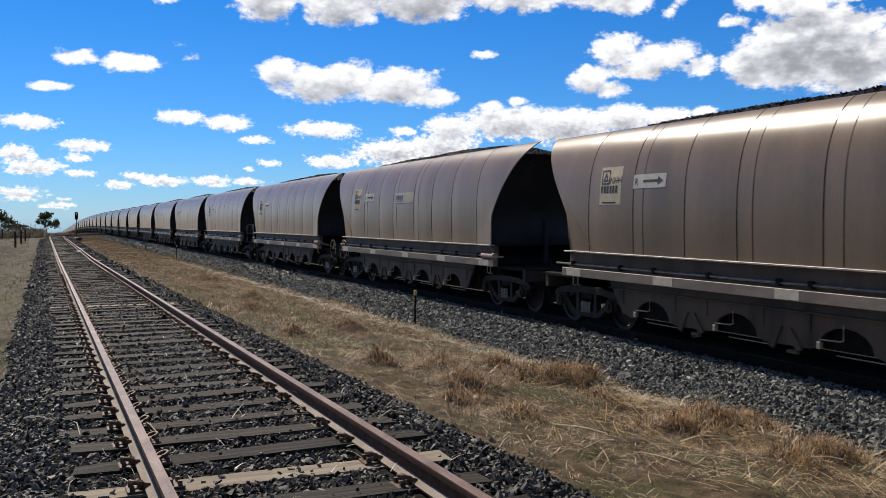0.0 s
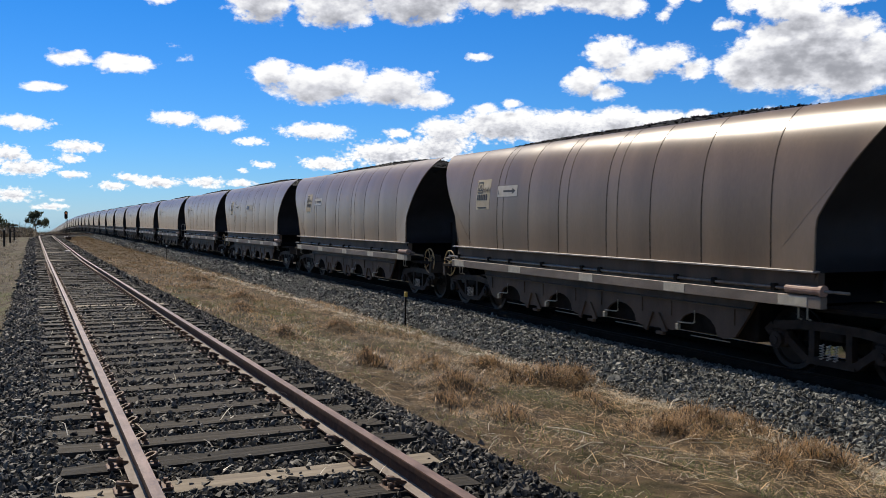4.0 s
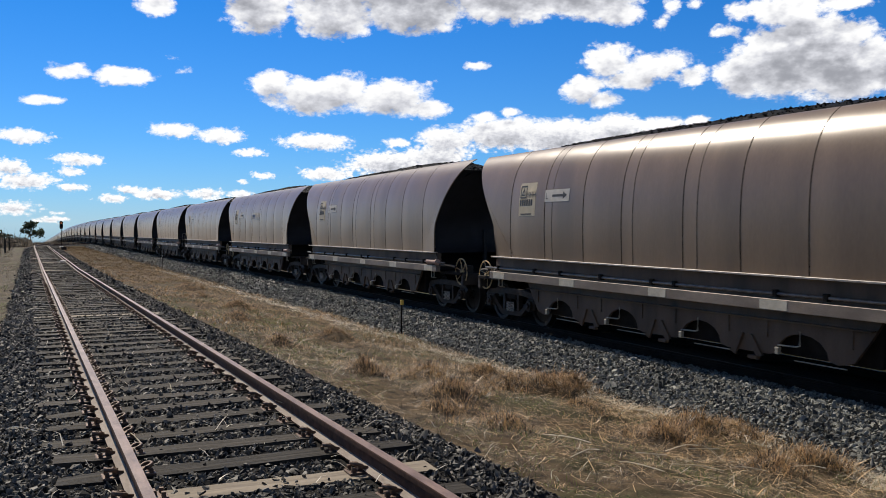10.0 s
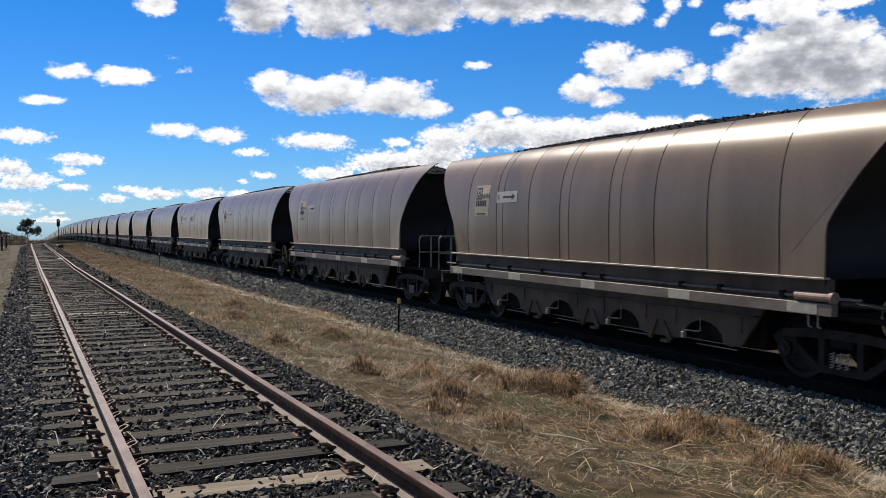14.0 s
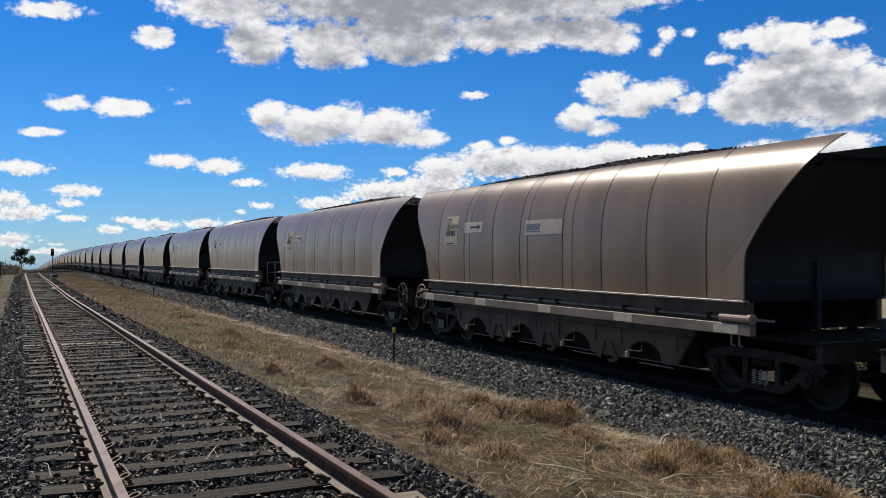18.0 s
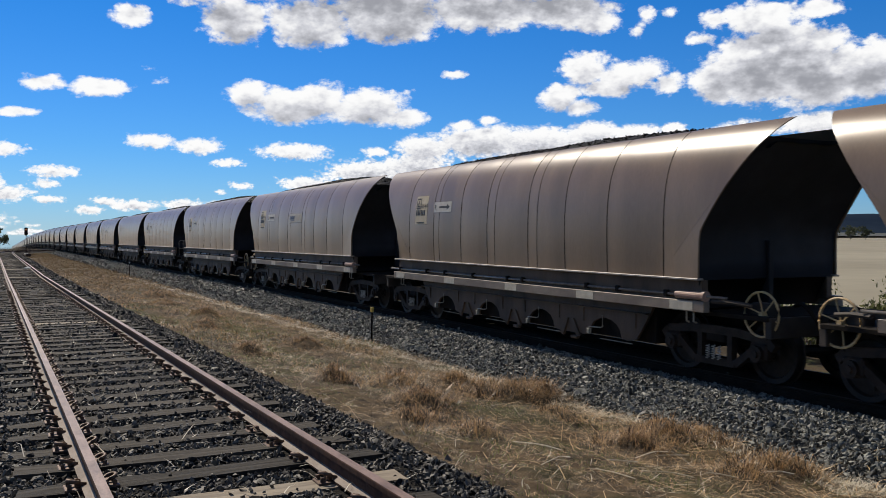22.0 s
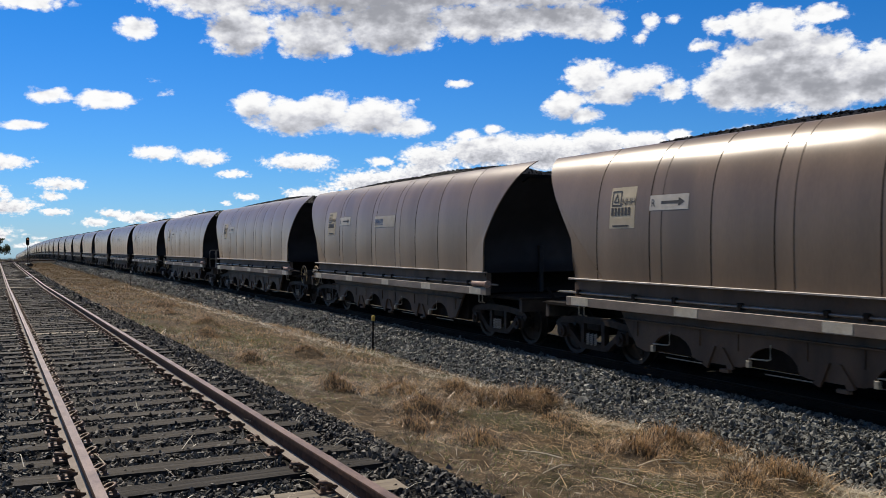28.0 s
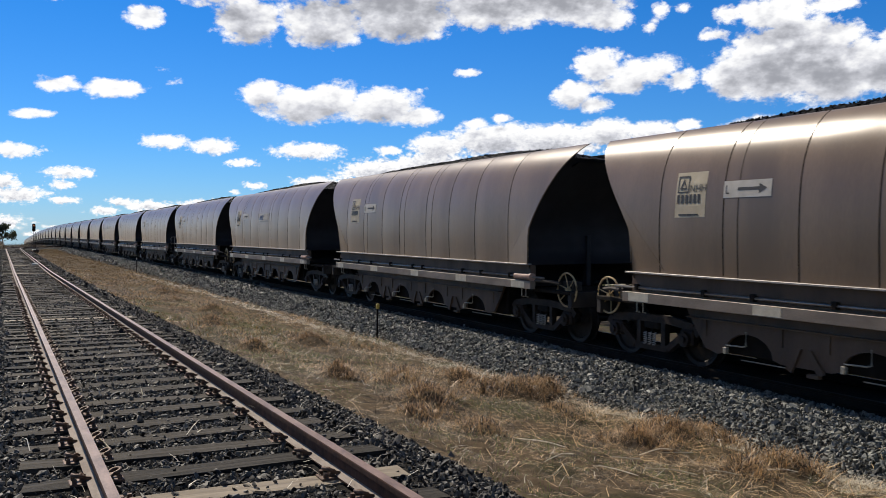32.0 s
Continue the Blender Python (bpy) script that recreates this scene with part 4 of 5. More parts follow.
def letters(text, y, z, size, off):
    """Lettering on the side, which reads from far end to near end."""
    cu = bpy.data.curves.new("letters", "FONT")
    cu.body, cu.size, cu.resolution_u = text, size, 2
    ob = bpy.data.objects.new("letters", cu)
    me = bpy.data.meshes.new_from_object(ob)
    bpy.data.objects.remove(ob)
    bm = bmesh.new()
    bm.from_mesh(me)
    for v in bm.verts:
        v.co = skin(y - v.co.x, z + v.co.y, off)
    bpy.data.meshes.remove(me)
    return bm


def hopper_plate(s):
    """Lower side plate with four round cut-outs over the discharge doors."""
    bm = bmesh.new()
    x0, x1 = s * 1.30, s * 1.25
    outline = [(-4.48, 1.04), (-4.28, 0.75), (-4.02, 0.42)]
    for c in (-3.14, -1.05, 1.05, 3.14):
        outline.append((c - 0.62, 0.36))
        for i in range(9):
            a = math.pi * (1 - i / 8)
            outline.append((c + 0.47 * math.cos(a), 0.40 + 0.31 * math.sin(a)))
        outline.append((c + 0.62, 0.36))
    outline += [(4.02, 0.42), (4.28, 0.75), (4.48, 1.04)]
    top = [bm.verts.new((x0 + s * 0.06 * (z > 0.9), y, 1.06)) for y, z in outline]
    low = [bm.verts.new((x0, y, z)) for y, z in outline]
    back = [bm.verts.new((x1, y, z)) for y, z in outline]
    for i in range(len(outline) - 1):
        if (top[i].co - top[i + 1].co).length > 1e-4:
            bm.faces.new((top[i], top[i + 1], low[i + 1], low[i]))
        bm.faces.new((low[i], low[i + 1], back[i + 1], back[i]))
    bmesh.ops.recalc_face_normals(bm, faces=bm.faces)
    return bm


def hopper_block():
    """The hopper bodies behind the side plates."""
    return box(bmesh.new(), -1.12, 1.12, -4.3, 4.3, 0.36, 1.08, 0.02)


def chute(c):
    """Hopper mouth behind a cut-out; its black colour stands for shade."""
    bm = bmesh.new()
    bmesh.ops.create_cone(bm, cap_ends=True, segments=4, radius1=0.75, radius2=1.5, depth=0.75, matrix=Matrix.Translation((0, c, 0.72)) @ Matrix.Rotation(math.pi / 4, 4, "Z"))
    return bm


def gusset(c):
    """Splayed feet of the plate between two doors, with a pad across them."""
    bm = bmesh.new()
    for k in (-1, 1):
        loop = [(c + k * 0.06, 0.62), (c + k * 0.11, 0.62), (c + k * 0.33, 0.33), (c + k * 0.22, 0.28)]
        f = [bm.verts.new((-1.335, y, z)) for y, z in loop]
        b = [bm.verts.new((-1.295, y, z)) for y, z in loop]
        bm.faces.new(f)
        for i in range(4):
            bm.faces.new((f[i], f[(i + 1) % 4], b[(i + 1) % 4], b[i]))
    box(bm, -1.36, -1.28, c - 0.26, c - 0.06, 0.255, 0.31, 0.008)
    bmesh.ops.recalc_face_normals(bm, faces=bm.faces)
    return bm


def plate_ribs():
    """Flange along the hopper plate and the upright welds below it."""
    bm = box(bmesh.new(), -1.395, -1.30, -4.36, 4.36, 0.865, 0.885, 0.004)
    for y in (-4.0, -2.5, -1.7, -0.45, 0.45, 1.7, 2.5, 4.0):
        box(bm, -1.318, -1.30, y - 0.012, y + 0.012, 0.60, 0.865)
    return bm


def door_handle():
    bm = tube(bmesh.new(), [(-1.40, 0.24, 0.40), (-1.40, 0.24, 0.53), (-1.40, -0.10, 0.54), (-1.40, -0.16, 0.56), (-1.40, -0.16, 0.76)], 0.013, 6)
    box(bm, -1.43, -1.37, 0.205, 0.275, 0.40, 0.50, 0.006)
    return bm


def wheel_lathe(bm, x, s):
    prof = [(0.0, 0.05), (0.10, 0.05), (0.12, 0.02), (0.36, 0.0), (0.385, 0.04), (0.455, 0.045), (0.463, -0.07), (0.49, -0.075), (0.488, -0.10), (0.39, -0.10), (0.37, -0.04), (0.12, -0.03), (0.10, -0.08), (0.0, -0.08)]
    n = 26
    rings = [[bm.verts.new((x + s * d, r * math.cos(a), r * math.sin(a))) for a in (k * math.tau / n for k in range(n))] if r > 0 else [bm.verts.new((x + s * d, 0, 0))] for r, d in prof]
    for a, b in zip(rings, rings[1:]):
        for k in range(n):
            if len(a) == 1:
                bm.faces.new((a[0], b[k], b[(k + 1) % n]))
            elif len(b) == 1:
                bm.faces.new((a[k], b[0], a[(k + 1) % n]))
            else:
                bm.faces.new((a[k], b[k], b[(k + 1) % n], a[(k + 1) % n]))


def wheelset_mesh():
    bm = bmesh.new()
    for s in (-1, 1):
        wheel_lathe(bm, s * GAUGE, s)
        # a balancing pocket in the web
        box(bm, s * (GAUGE + 0.0), s * (GAUGE + 0.022), 0.16, 0.30, -0.05, 0.05)
    rod(bm, (-1.0, 0, 0), (1.0, 0, 0), 0.075, 12)
    bmesh.ops.recalc_face_normals(bm, faces=bm.faces)
    return bm


def side_frame():
    """Cast truss frame of a bogie, drawn in its own plane, with the openings left out."""
    bm = bmesh.new()
    x0, x1 = -1.07, -0.96

    def limb(pts, w):
        for (ya, za), (yb, zb) in zip(pts, pts[1:]):
            d = Vector((yb - ya, zb - za))
            n = Vector((-d.y, d.x)).normalized() * w / 2
            loop = [(ya + n.x, za + n.y), (yb + n.x, zb + n.y), (yb - n.x, zb - n.y), (ya - n.x, za - n.y)]
            f = [bm.verts.new((x0, y, z)) for y, z in loop]
            b = [bm.verts.new((x1, y, z)) for y, z in loop]
            bm.faces.new(f)
            bm.faces.new(b[::-1])
            for i in range(4):
                bm.faces.new((f[i], b[i], b[(i + 1) % 4], f[(i + 1) % 4]))

    limb([(-1.18, 0.55), (-1.05, 0.66), (-0.5, 0.72), (0, 0.73), (0.5, 0.72), (1.05, 0.66), (1.18, 0.55)], 0.13)
    limb([(-0.95, 0.62), (-0.42, 0.24), (0.42, 0.24), (0.95, 0.62)], 0.11)
    limb([(-0.32, 0.72), (-0.32, 0.24)], 0.10)
    limb([(0.32, 0.72), (0.32, 0.24)], 0.10)
    for k in (-1, 1):
        # axle box with its round cap
        box(bm, -1.10, -0.95, k * 0.915 - 0.16, k * 0.915 + 0.16, 0.36, 0.62, 0.03)
        rod(bm, (-1.16, k * 0.915, 0.46), (-1.08, k * 0.915, 0.46), 0.12, 12)
        rod(bm, (-1.19, k * 0.915, 0.46), (-1.15, k * 0.915, 0.46), 0.06, 8)
    bmesh.ops.recalc_face_normals(bm, faces=bm.faces)
    return bm


def coil():
    bm = bmesh.new()
    for y in (0.0,):
        pts = [(-1.085 + 0.028 * math.cos(a), y + 0.028 * math.sin(a), 0.27 + 0.22 * i / 30) for i, a in ((i, i * math.tau / 5) for i in range(31))]
        tube(bm, pts, 0.0085, 5)
    return bm


def bolster():
    bm = box(bmesh.new(), -1.06, 1.06, -0.2, 0.2, 0.54, 0.72, 0.02)
    box(bm, -0.3, 0.3, -0.3, 0.3, 0.72, 0.84, 0.02)
    box(bm, -0.9, 0.9, -0.66, -0.58, 0.36, 0.46, 0.01)
    box(bm, -0.9, 0.9, 0.58, 0.66, 0.36, 0.46, 0.01)
    return bm




def bogie(parent, y):
    b = put("bogie", bolster, BLACK, parent, "cast bogie with under-wagon shade in its dark colour", pose(0, y, 0))
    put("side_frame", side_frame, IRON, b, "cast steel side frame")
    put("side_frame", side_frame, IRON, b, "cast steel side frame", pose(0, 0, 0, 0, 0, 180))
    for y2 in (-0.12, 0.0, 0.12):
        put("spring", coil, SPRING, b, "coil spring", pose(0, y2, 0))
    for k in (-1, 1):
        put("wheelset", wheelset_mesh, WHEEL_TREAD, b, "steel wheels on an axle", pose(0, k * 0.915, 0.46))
    return b


def coupler(e):
    bm = box(bmesh.new(), -0.09, 0.09, e * 6.66, e * 7.22, 0.82, 0.98, 0.02)
    box(bm, -0.17, 0.17, e * 7.14, e * 7.375, 0.76, 1.04, 0.04)
    return bm


def hose(e):
    return tube(bmesh.new(), [(-0.55, e * 6.71, 1.16), (-0.6, e * 6.88, 1.20), (-0.58, e * 7.02, 1.08), (-0.5, e * 7.14, 0.86), (-0.42, e * 7.26, 0.80), (-0.36, e * 7.37, 0.84)], 0.032, 8)


def handwheel():
    """Spoked handwheel whose axle points to the side."""
    bm = bmesh.new()
    tube(bm, [(0, 0.325 * math.cos(a), 0.325 * math.sin(a)) for a in (i * math.tau / 24 for i in range(24))], 0.018, 6, closed=True)
    for i in range(6):
        a = i * math.tau / 6 + 0.3
        tube(bm, [(0.03, 0.03 * math.cos(a), 0.03 * math.sin(a)), (0.025, 0.15 * math.cos(a), 0.15 * math.sin(a)), (0, 0.316 * math.cos(a), 0.316 * math.sin(a))], 0.012, 5)
    rod(bm, (-0.02, 0, 0), (0.07, 0, 0), 0.042, 10)
    return bm


def guard_rail():
    """Hooped tube railing across the end platform."""
    bm = bmesh.new()
    x0, x1, r = -1.36, 0.25, 0.021
    pts = [(x0, 0, 1.04), (x0, 0, 1.80)]
    pts += [(x0 + 0.1 - 0.1 * math.cos(a), 0, 1.80 + 0.1 * math.sin(a)) for a in (math.pi / 8 * i for i in range(1, 5))]
    pts += [(x1 - 0.1 + 0.1 * math.sin(a), 0, 1.80 + 0.1 * math.cos(a)) for a in (math.pi / 8 * i for i in range(0, 5))]
    pts += [(x1, 0, 1.04)]
    tube(bm, pts, r, 6)
    rod(bm, (x0, 0, 1.46), (x1, 0, 1.46), r, 6)
    for x in (-1.02, -0.4):
        rod(bm, (x, 0, 1.04), (x, 0, 1.9), r, 6)
    return bm


def wagon(near_end, far_end, company):
    """A bogie coal hopper wagon. Its ends carry handwheels, a guard rail or nothing."""
    top = new("coal_wagon")
    sides = {}
    for s in (-1, 1):
        sides[s] = put("side_sheet|%d" % s, lambda: side_sheet(s), WAGON, top, "grey-brown curved steel side sheet", smooth=True)
    for y in SEAMS:
        put("seam|%g" % y, lambda: seam_strip(y, 0.017, 0.003), SEAM, sides[-1], "dark weld seam", smooth=True)
    for y in (3.2, 0.52, -1.15):
        put("rib|%g" % y, lambda: seam_strip(y, 0.013, 0.003), RIB, sides[-1], smooth=True)
    for e in (-1, 1):
        put("weld_crease|%d" % e, lambda: crease_bar(e), WAGON, sides[-1], smooth=True)
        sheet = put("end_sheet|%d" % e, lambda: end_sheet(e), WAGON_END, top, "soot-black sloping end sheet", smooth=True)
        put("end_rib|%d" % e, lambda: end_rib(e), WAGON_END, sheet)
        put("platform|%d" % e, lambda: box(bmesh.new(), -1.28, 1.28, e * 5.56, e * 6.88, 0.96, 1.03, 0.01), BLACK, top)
        put("headstock|%d" % e, lambda: box(bmesh.new(), -1.25, 1.25, e * 6.80, e * 6.92, 0.72, 1.02, 0.012), UNDER, top)
    put("coal_load|%d" % company, lambda: coal_heap(3 + company), COAL, top, "heaped black coal")
    for s in (-1, 1):
        sill = put("sill|%d" % s, lambda: box(bmesh.new(), s * 1.38, s * 1.50, -5.84, 5.84, 1.02, 1.185, 0.006), SILL, top, "dusty grey-brown side sill")
        put("ledge|%d" % s, lambda: box(bmesh.new(), s * 1.40, s * 1.53, -5.73, 5.73, 1.498, 1.530, 0.006), LEDGE, top, "bright steel ledge")
        put("lower_side|%d" % s, lambda: box(bmesh.new(), s * 1.28, s * 1.40, -5.70, 5.70, 1.14, 1.50, 0.006), UNDER_SIDE, top)
        put("hopper_side|%d" % s, lambda: hopper_plate(s), UNDER_SIDE, top, "brown scalloped hopper plate")
        if s < 0:
            put("plate_ribs", plate_ribs, UNDER_SIDE, top)
            for y in (5.41, 2.6, -0.2, -2.8, -5.34):
                w = 0.26 if abs(y) > 2.5 else 0.23
                put("marker|%g" % y, lambda: box(bmesh.new(), -1.504, -1.497, y - w, y + w, 1.035, 1.172), REFLECT, sill, "cream reflective marker")
    # hopper bodies and frame coloured black to carry the shade beneath the wagon
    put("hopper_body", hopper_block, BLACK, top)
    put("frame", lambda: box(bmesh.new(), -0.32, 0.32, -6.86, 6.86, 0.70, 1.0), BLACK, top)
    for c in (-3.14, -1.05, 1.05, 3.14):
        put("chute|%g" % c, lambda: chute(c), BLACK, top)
        put("discharge_handle", door_handle, HANDLE, top, "pale painted discharge handle", pose(0, c + 0.1, 0))
        put("door_rod|%g" % c, lambda: rod(bmesh.new(), (-1.31, c - 0.78, 0.33), (-1.31, c + 0.12, 0.33), 0.009, 6), HANDLE, top)
    for c in (-2.09, 0.0, 2.09):
        put("gusset|%g" % c, lambda: gusset(c), UNDER_SIDE, top)
    pipe = put("air_pipe", lambda: rod(bmesh.new(), (-1.45, -6.26, 1.262), (-1.45, 6.11, 1.262), 0.022, 8), PIPE, top, "long steel air pipe", smooth=True)
    for y in (5.5, 3.9, 2.9, 1.5, 0.0, -0.6, -2.8, -3.7, -4.95):
        put("bracket", lambda: box(box(bmesh.new(), -1.485, -1.38, -0.03, 0.03, 1.215, 1.245), -1.485, -1.42, -0.045, 0.045, 1.24, 1.32, 0.01), BLACK, pipe, at=pose(0, y, 0))
    put("brake_cylinder", lambda: rod(rod(bmesh.new(), (-1.46, -5.81, 1.265), (-1.46, -5.21, 1.265), 0.062, 14), (-1.46, -5.86, 1.265), (-1.46, -5.80, 1.265), 0.08, 14), RUSTY, top, "reddish brake cylinder")
    for e in (-1, 1):
        for y in (5.38, 5.54):
            put("step_bracket|%d" % e, lambda: tube(bmesh.new(), [(-1.42, 0, 1.02), (-1.42, 0, 0.86), (-1.36, 0.0, 0.84)], 0.016, 5), HANDLE, top, at=pose(0, e * y, 0))
        bogie(top, e * 5.61)
        put("coupler|%d" % e, lambda: coupler(e), IRON, top, "knuckle coupler")
        put("air_hose|%d" % e, lambda: hose(e), BLACK, top, "black rubber brake hose", smooth=True)
    for e, kind in ((-1, near_end), (1, far_end)):
        if kind == "wheel":
            put("handwheel", handwheel, GOLD, top, "ochre spoked brake handwheel", pose(-1.17, e * 6.66, 1.05), True)
            put("wheel_bracket|%d" % e, lambda: box(rod(bmesh.new(), (-1.13, e * 6.66, 1.09), (-0.85, e * 6.66, 1.09), 0.03, 8), -1.08, -0.85, e * 6.36, e * 6.72, 1.0, 1.2, 0.02), UNDER, top)
            put("gear_arm|%d" % e, lambda: tube(bmesh.new(), [(-1.3, e * 6.61, 1.17), (-1.36, e * 6.31, 1.2), (-1.45, e * 5.96, 1.2)], 0.035, 6), UNDER, top)
        if kind == "rail":
            put("guard_rail", guard_rail, RAILING, top, "grey tubular guard rail", pose(0, e * 6.82, 0))
        if kind == "plain":
            put("cut_lever|%d" % e, lambda: tube(bmesh.new(), [(-1.3, e * 6.93, 1.0), (-0.5, e * 6.96, 0.98), (-0.3, e * 7.11, 1.02), (0.0, e * 7.14, 1.1)], 0.016, 5), IRON, top)
    # painted panels on the side that faces the siding
    board = put("number_board", lambda: sign_sheet(3.87, 4.55, 2.42, 3.12, 0.003), PANEL, top, "cream number board with worn black lettering")
    put("board_emblem", lambda: side_marks([bar(4.510, 4.250, 2.80, 2.825), bar(4.510, 4.250, 3.04, 3.065), bar(4.510, 4.485, 2.825, 3.04), bar(4.275, 4.250, 2.825, 3.04), [(4.460, 2.86), (4.425, 2.88), (4.360, 2.97), (4.385, 3.02)], [(4.300, 2.86), (4.335, 2.88), (4.380, 2.98), (4.375, 3.02)], bar(4.450, 4.310, 2.855, 2.88)], 0.007), INK, board)
    put("board_code", lambda: letters("NHH", 4.235, 2.81, 0.165, 0.007), INK, board)
    for i in range(6):
        put("number_bar|%d" % i, lambda: side_marks([bar(4.510 - 0.092 * i, 4.450 - 0.092 * i, 2.64, 2.775)], 0.007), INK, board)
    put("small_print_bar", lambda: side_marks([bar(4.460, 4.010, 2.45, 2.475)], 0.007), INK, board)
    arrow = put("arrow_board", lambda: sign_sheet(2.58, 3.51, 2.70, 2.945, 0.005), WHITE, top, "white board with a black arrow")
    put("arrow_mark", lambda: side_marks([bar(3.220, 2.800, 2.80, 2.845), [(2.810, 2.75), (2.660, 2.8225), (2.810, 2.895)]], 0.008), INK, arrow)
    put("arrow_letter|%d" % (far_end == "wheel"), lambda: letters("L" if far_end == "wheel" else "R", 3.48, 2.76, 0.18, 0.008), INK, arrow)
    if company:
        plate = put("company_board", lambda: sign_sheet(-0.77, 0.65, 2.60, 2.90, 0.005), PANEL_PALE, top, "cream company board with a faded blue mark")
        put("company_mark", lambda: side_marks([[(0.62 - 0.085 * i, 2.70), (0.56 - 0.085 * i, 2.70), (0.54 - 0.085 * i, 2.83), (0.60 - 0.085 * i, 2.83)] for i in range(7)] + [bar(0.62, 0.01, 2.655, 2.675)], 0.008), BLUE, plate)
    return tagged(top, "grey-brown steel hopper wagon heaped with coal on the main line", "coal wagon", group="wagons of the coal train")


KINDS = ["plain", "wheel", "rail", "wheel"]
PROTO = [wagon(KINDS[k], KINDS[(k + 1) % 4], k == 0) for k in range(4)]
FIRST, LAST = -2, 53
WAGONS = {}
for k in range(FIRST, LAST):
    WAGONS[k] = PROTO[k] if 0 <= k < 4 else copy_thing(PROTO[k % 4], Matrix.Identity(4))
# metres that the train has come by, second by second
RUN = [(0, 0.02), (1, 9.92), (2, 19.76), (3, 29.5), (6, 59.73), (7, 69.79), (8, 80.2), (9, 90.36), (10, 100.7), (11, 111.02), (12, 121.64), (13, 132.0), (14, 142.78), (17, 174.7), (18, 185.7), (19, 196.46), (20, 207.44), (21, 218.28), (22, 229.45), (23, 240.45), (24, 251.82), (25, 262.9), (28, 296.41), (29, 308.01), (30, 319.3), (31, 330.74), (32, 342.27)]
FIRST_Y = 17.51 + 7.01
SLACK = (0.0, -0.08, 0.08, 0.0)       # play in the couplings


def run_at(t):
    for (a, sa), (b, sb) in zip(RUN, RUN[1:]):
        if t <= b:
            return sa + (sb - sa) * (t - a) / (b - a)
    return RUN[-1][1]


def motions():
    for k, ob in WAGONS.items():
        rows = []
        for t, s in RUN:
            y = FIRST_Y + k * PITCH + SLACK[k % 4] - s
            fall = math.degrees(math.atan((main_z(y + 5) - main_z(y - 5)) / 10))
            rows.append((t, pose(main_x(y), y, main_z(y), fall, 0, -math.degrees(BEAR))))
        walk(ob, rows)
        # wheels roll while they pass near by
        start, stop = FIRST_Y + k * PITCH - 34, FIRST_Y + k * PITCH - 2
        if stop < 0 or start > RUN[-1][1]:
            continue
        ts = [0.06 * i for i in range(534) if start <= run_at(0.06 * i) <= stop]
        for b in ob.children:
            if not b.name.startswith("bogie"):
                continue
            for w in b.children:
                if not w.name.startswith("wheelset"):
                    continue
                y0 = w.location.y
                spin = [(t, pose(0, y0, 0.46, -math.degrees(-(run_at(t) - run_at(ts[0])) / 0.46))) for t in ts]
                if ts[0] > 0.01:
                    spin.insert(0, (0.0, spin[0][1]))
                if ts[-1] < 31.97:
                    spin.append((32.0, spin[-1][1]))
                walk(w, spin)
    tilt = Matrix.Rotation(radians(-1.65), 4, Vector((math.sin(radians(26)), math.cos(radians(26)), 0))) @ Matrix.Rotation(radians(-0.3), 4, Vector((math.cos(radians(26)), -math.sin(radians(26)), 0))) @ Matrix.Rotation(radians(-1.45), 4, "Z")
    full, none = tilt.to_quaternion(), Matrix.Identity(4).to_quaternion()
    walk(clouds, [(t, none.slerp(full, (t - 13) / 32).to_matrix().to_4x4() if t >= 13 else none.slerp(full.inverted(), (13 - t) / 32).to_matrix().to_4x4()) for t in (0, 8, 16, 24, 32)])


# ---- stones that lie nearest, one by one ----
def stone_mesh(v, f):
    return raw_mesh("stone", v, f, STONE)


STONE_MESHES = [stone_mesh(v, f) for v, f in ROUGH_STONES]
rq = random.Random(21)
for i in near_pick:
    ob = part("stone", STONE_MESHES[rq.randrange(len(STONE_MESHES))], None, siding_bed)
    k = math.exp(rq.gauss(-3.72, 0.28))
    ob.matrix_basis = Matrix.LocRotScale(Vector(pl[i]), Euler((rq.gauss(0, 0.6), rq.gauss(0, 0.6), rq.uniform(0, 6.28))), (k, k, k))


# ---- grass ----
def blades(name, roots, length, lean, width, material, label, seed, bend=0.5, way=None):
    """Dry grass: each blade a tapered strip with one bend."""
    r = np.random.RandomState(seed)
    n = len(roots)
    a = r.uniform(0, 6.28, n) if way is None else r.normal(way, 0.7, n)
    side = np.stack([-np.sin(a), np.cos(a), np.zeros(n)], 1) * (width * r.uniform(0.6, 1.3, n))[:, None]
    out = np.stack([np.cos(a), np.sin(a), np.zeros(n)], 1)
    ln = length * np.exp(r.normal(0, 0.35, n))
    le = np.clip(r.normal(lean, 0.25, n), 0.05, 1.52)
    up = np.array([0, 0, 1.0])
    mid = roots + (out * np.sin(le)[:, None] + up * np.cos(le)[:, None]) * (ln * 0.5)[:, None]
    l2 = np.clip(le + bend * r.uniform(0.3, 1.2, n), 0, 1.62 if bend < 1.9 else 2.3)
    tip = mid + (out * np.sin(l2)[:, None] + up * np.cos(l2)[:, None]) * (ln * 0.5)[:, None]
    tip += np.stack([r.normal(0, 0.1, n), r.normal(0, 0.1, n), np.zeros(n)], 1) * ln[:, None]
    v = np.stack([roots - side, roots + side, mid + side * 0.8, mid - side * 0.8, tip], 1).reshape(-1, 3)
    b = (np.arange(n) * 5)[:, None]
    f = np.concatenate([b + np.array([[0, 1, 2]]), b + np.array([[0, 2, 3]]), b + np.array([[3, 2, 4]])])
    ob = new(name, raw_mesh(name, v, f, material))
    return tagged(ob, label, "grass", kind="stuff") if label else ob


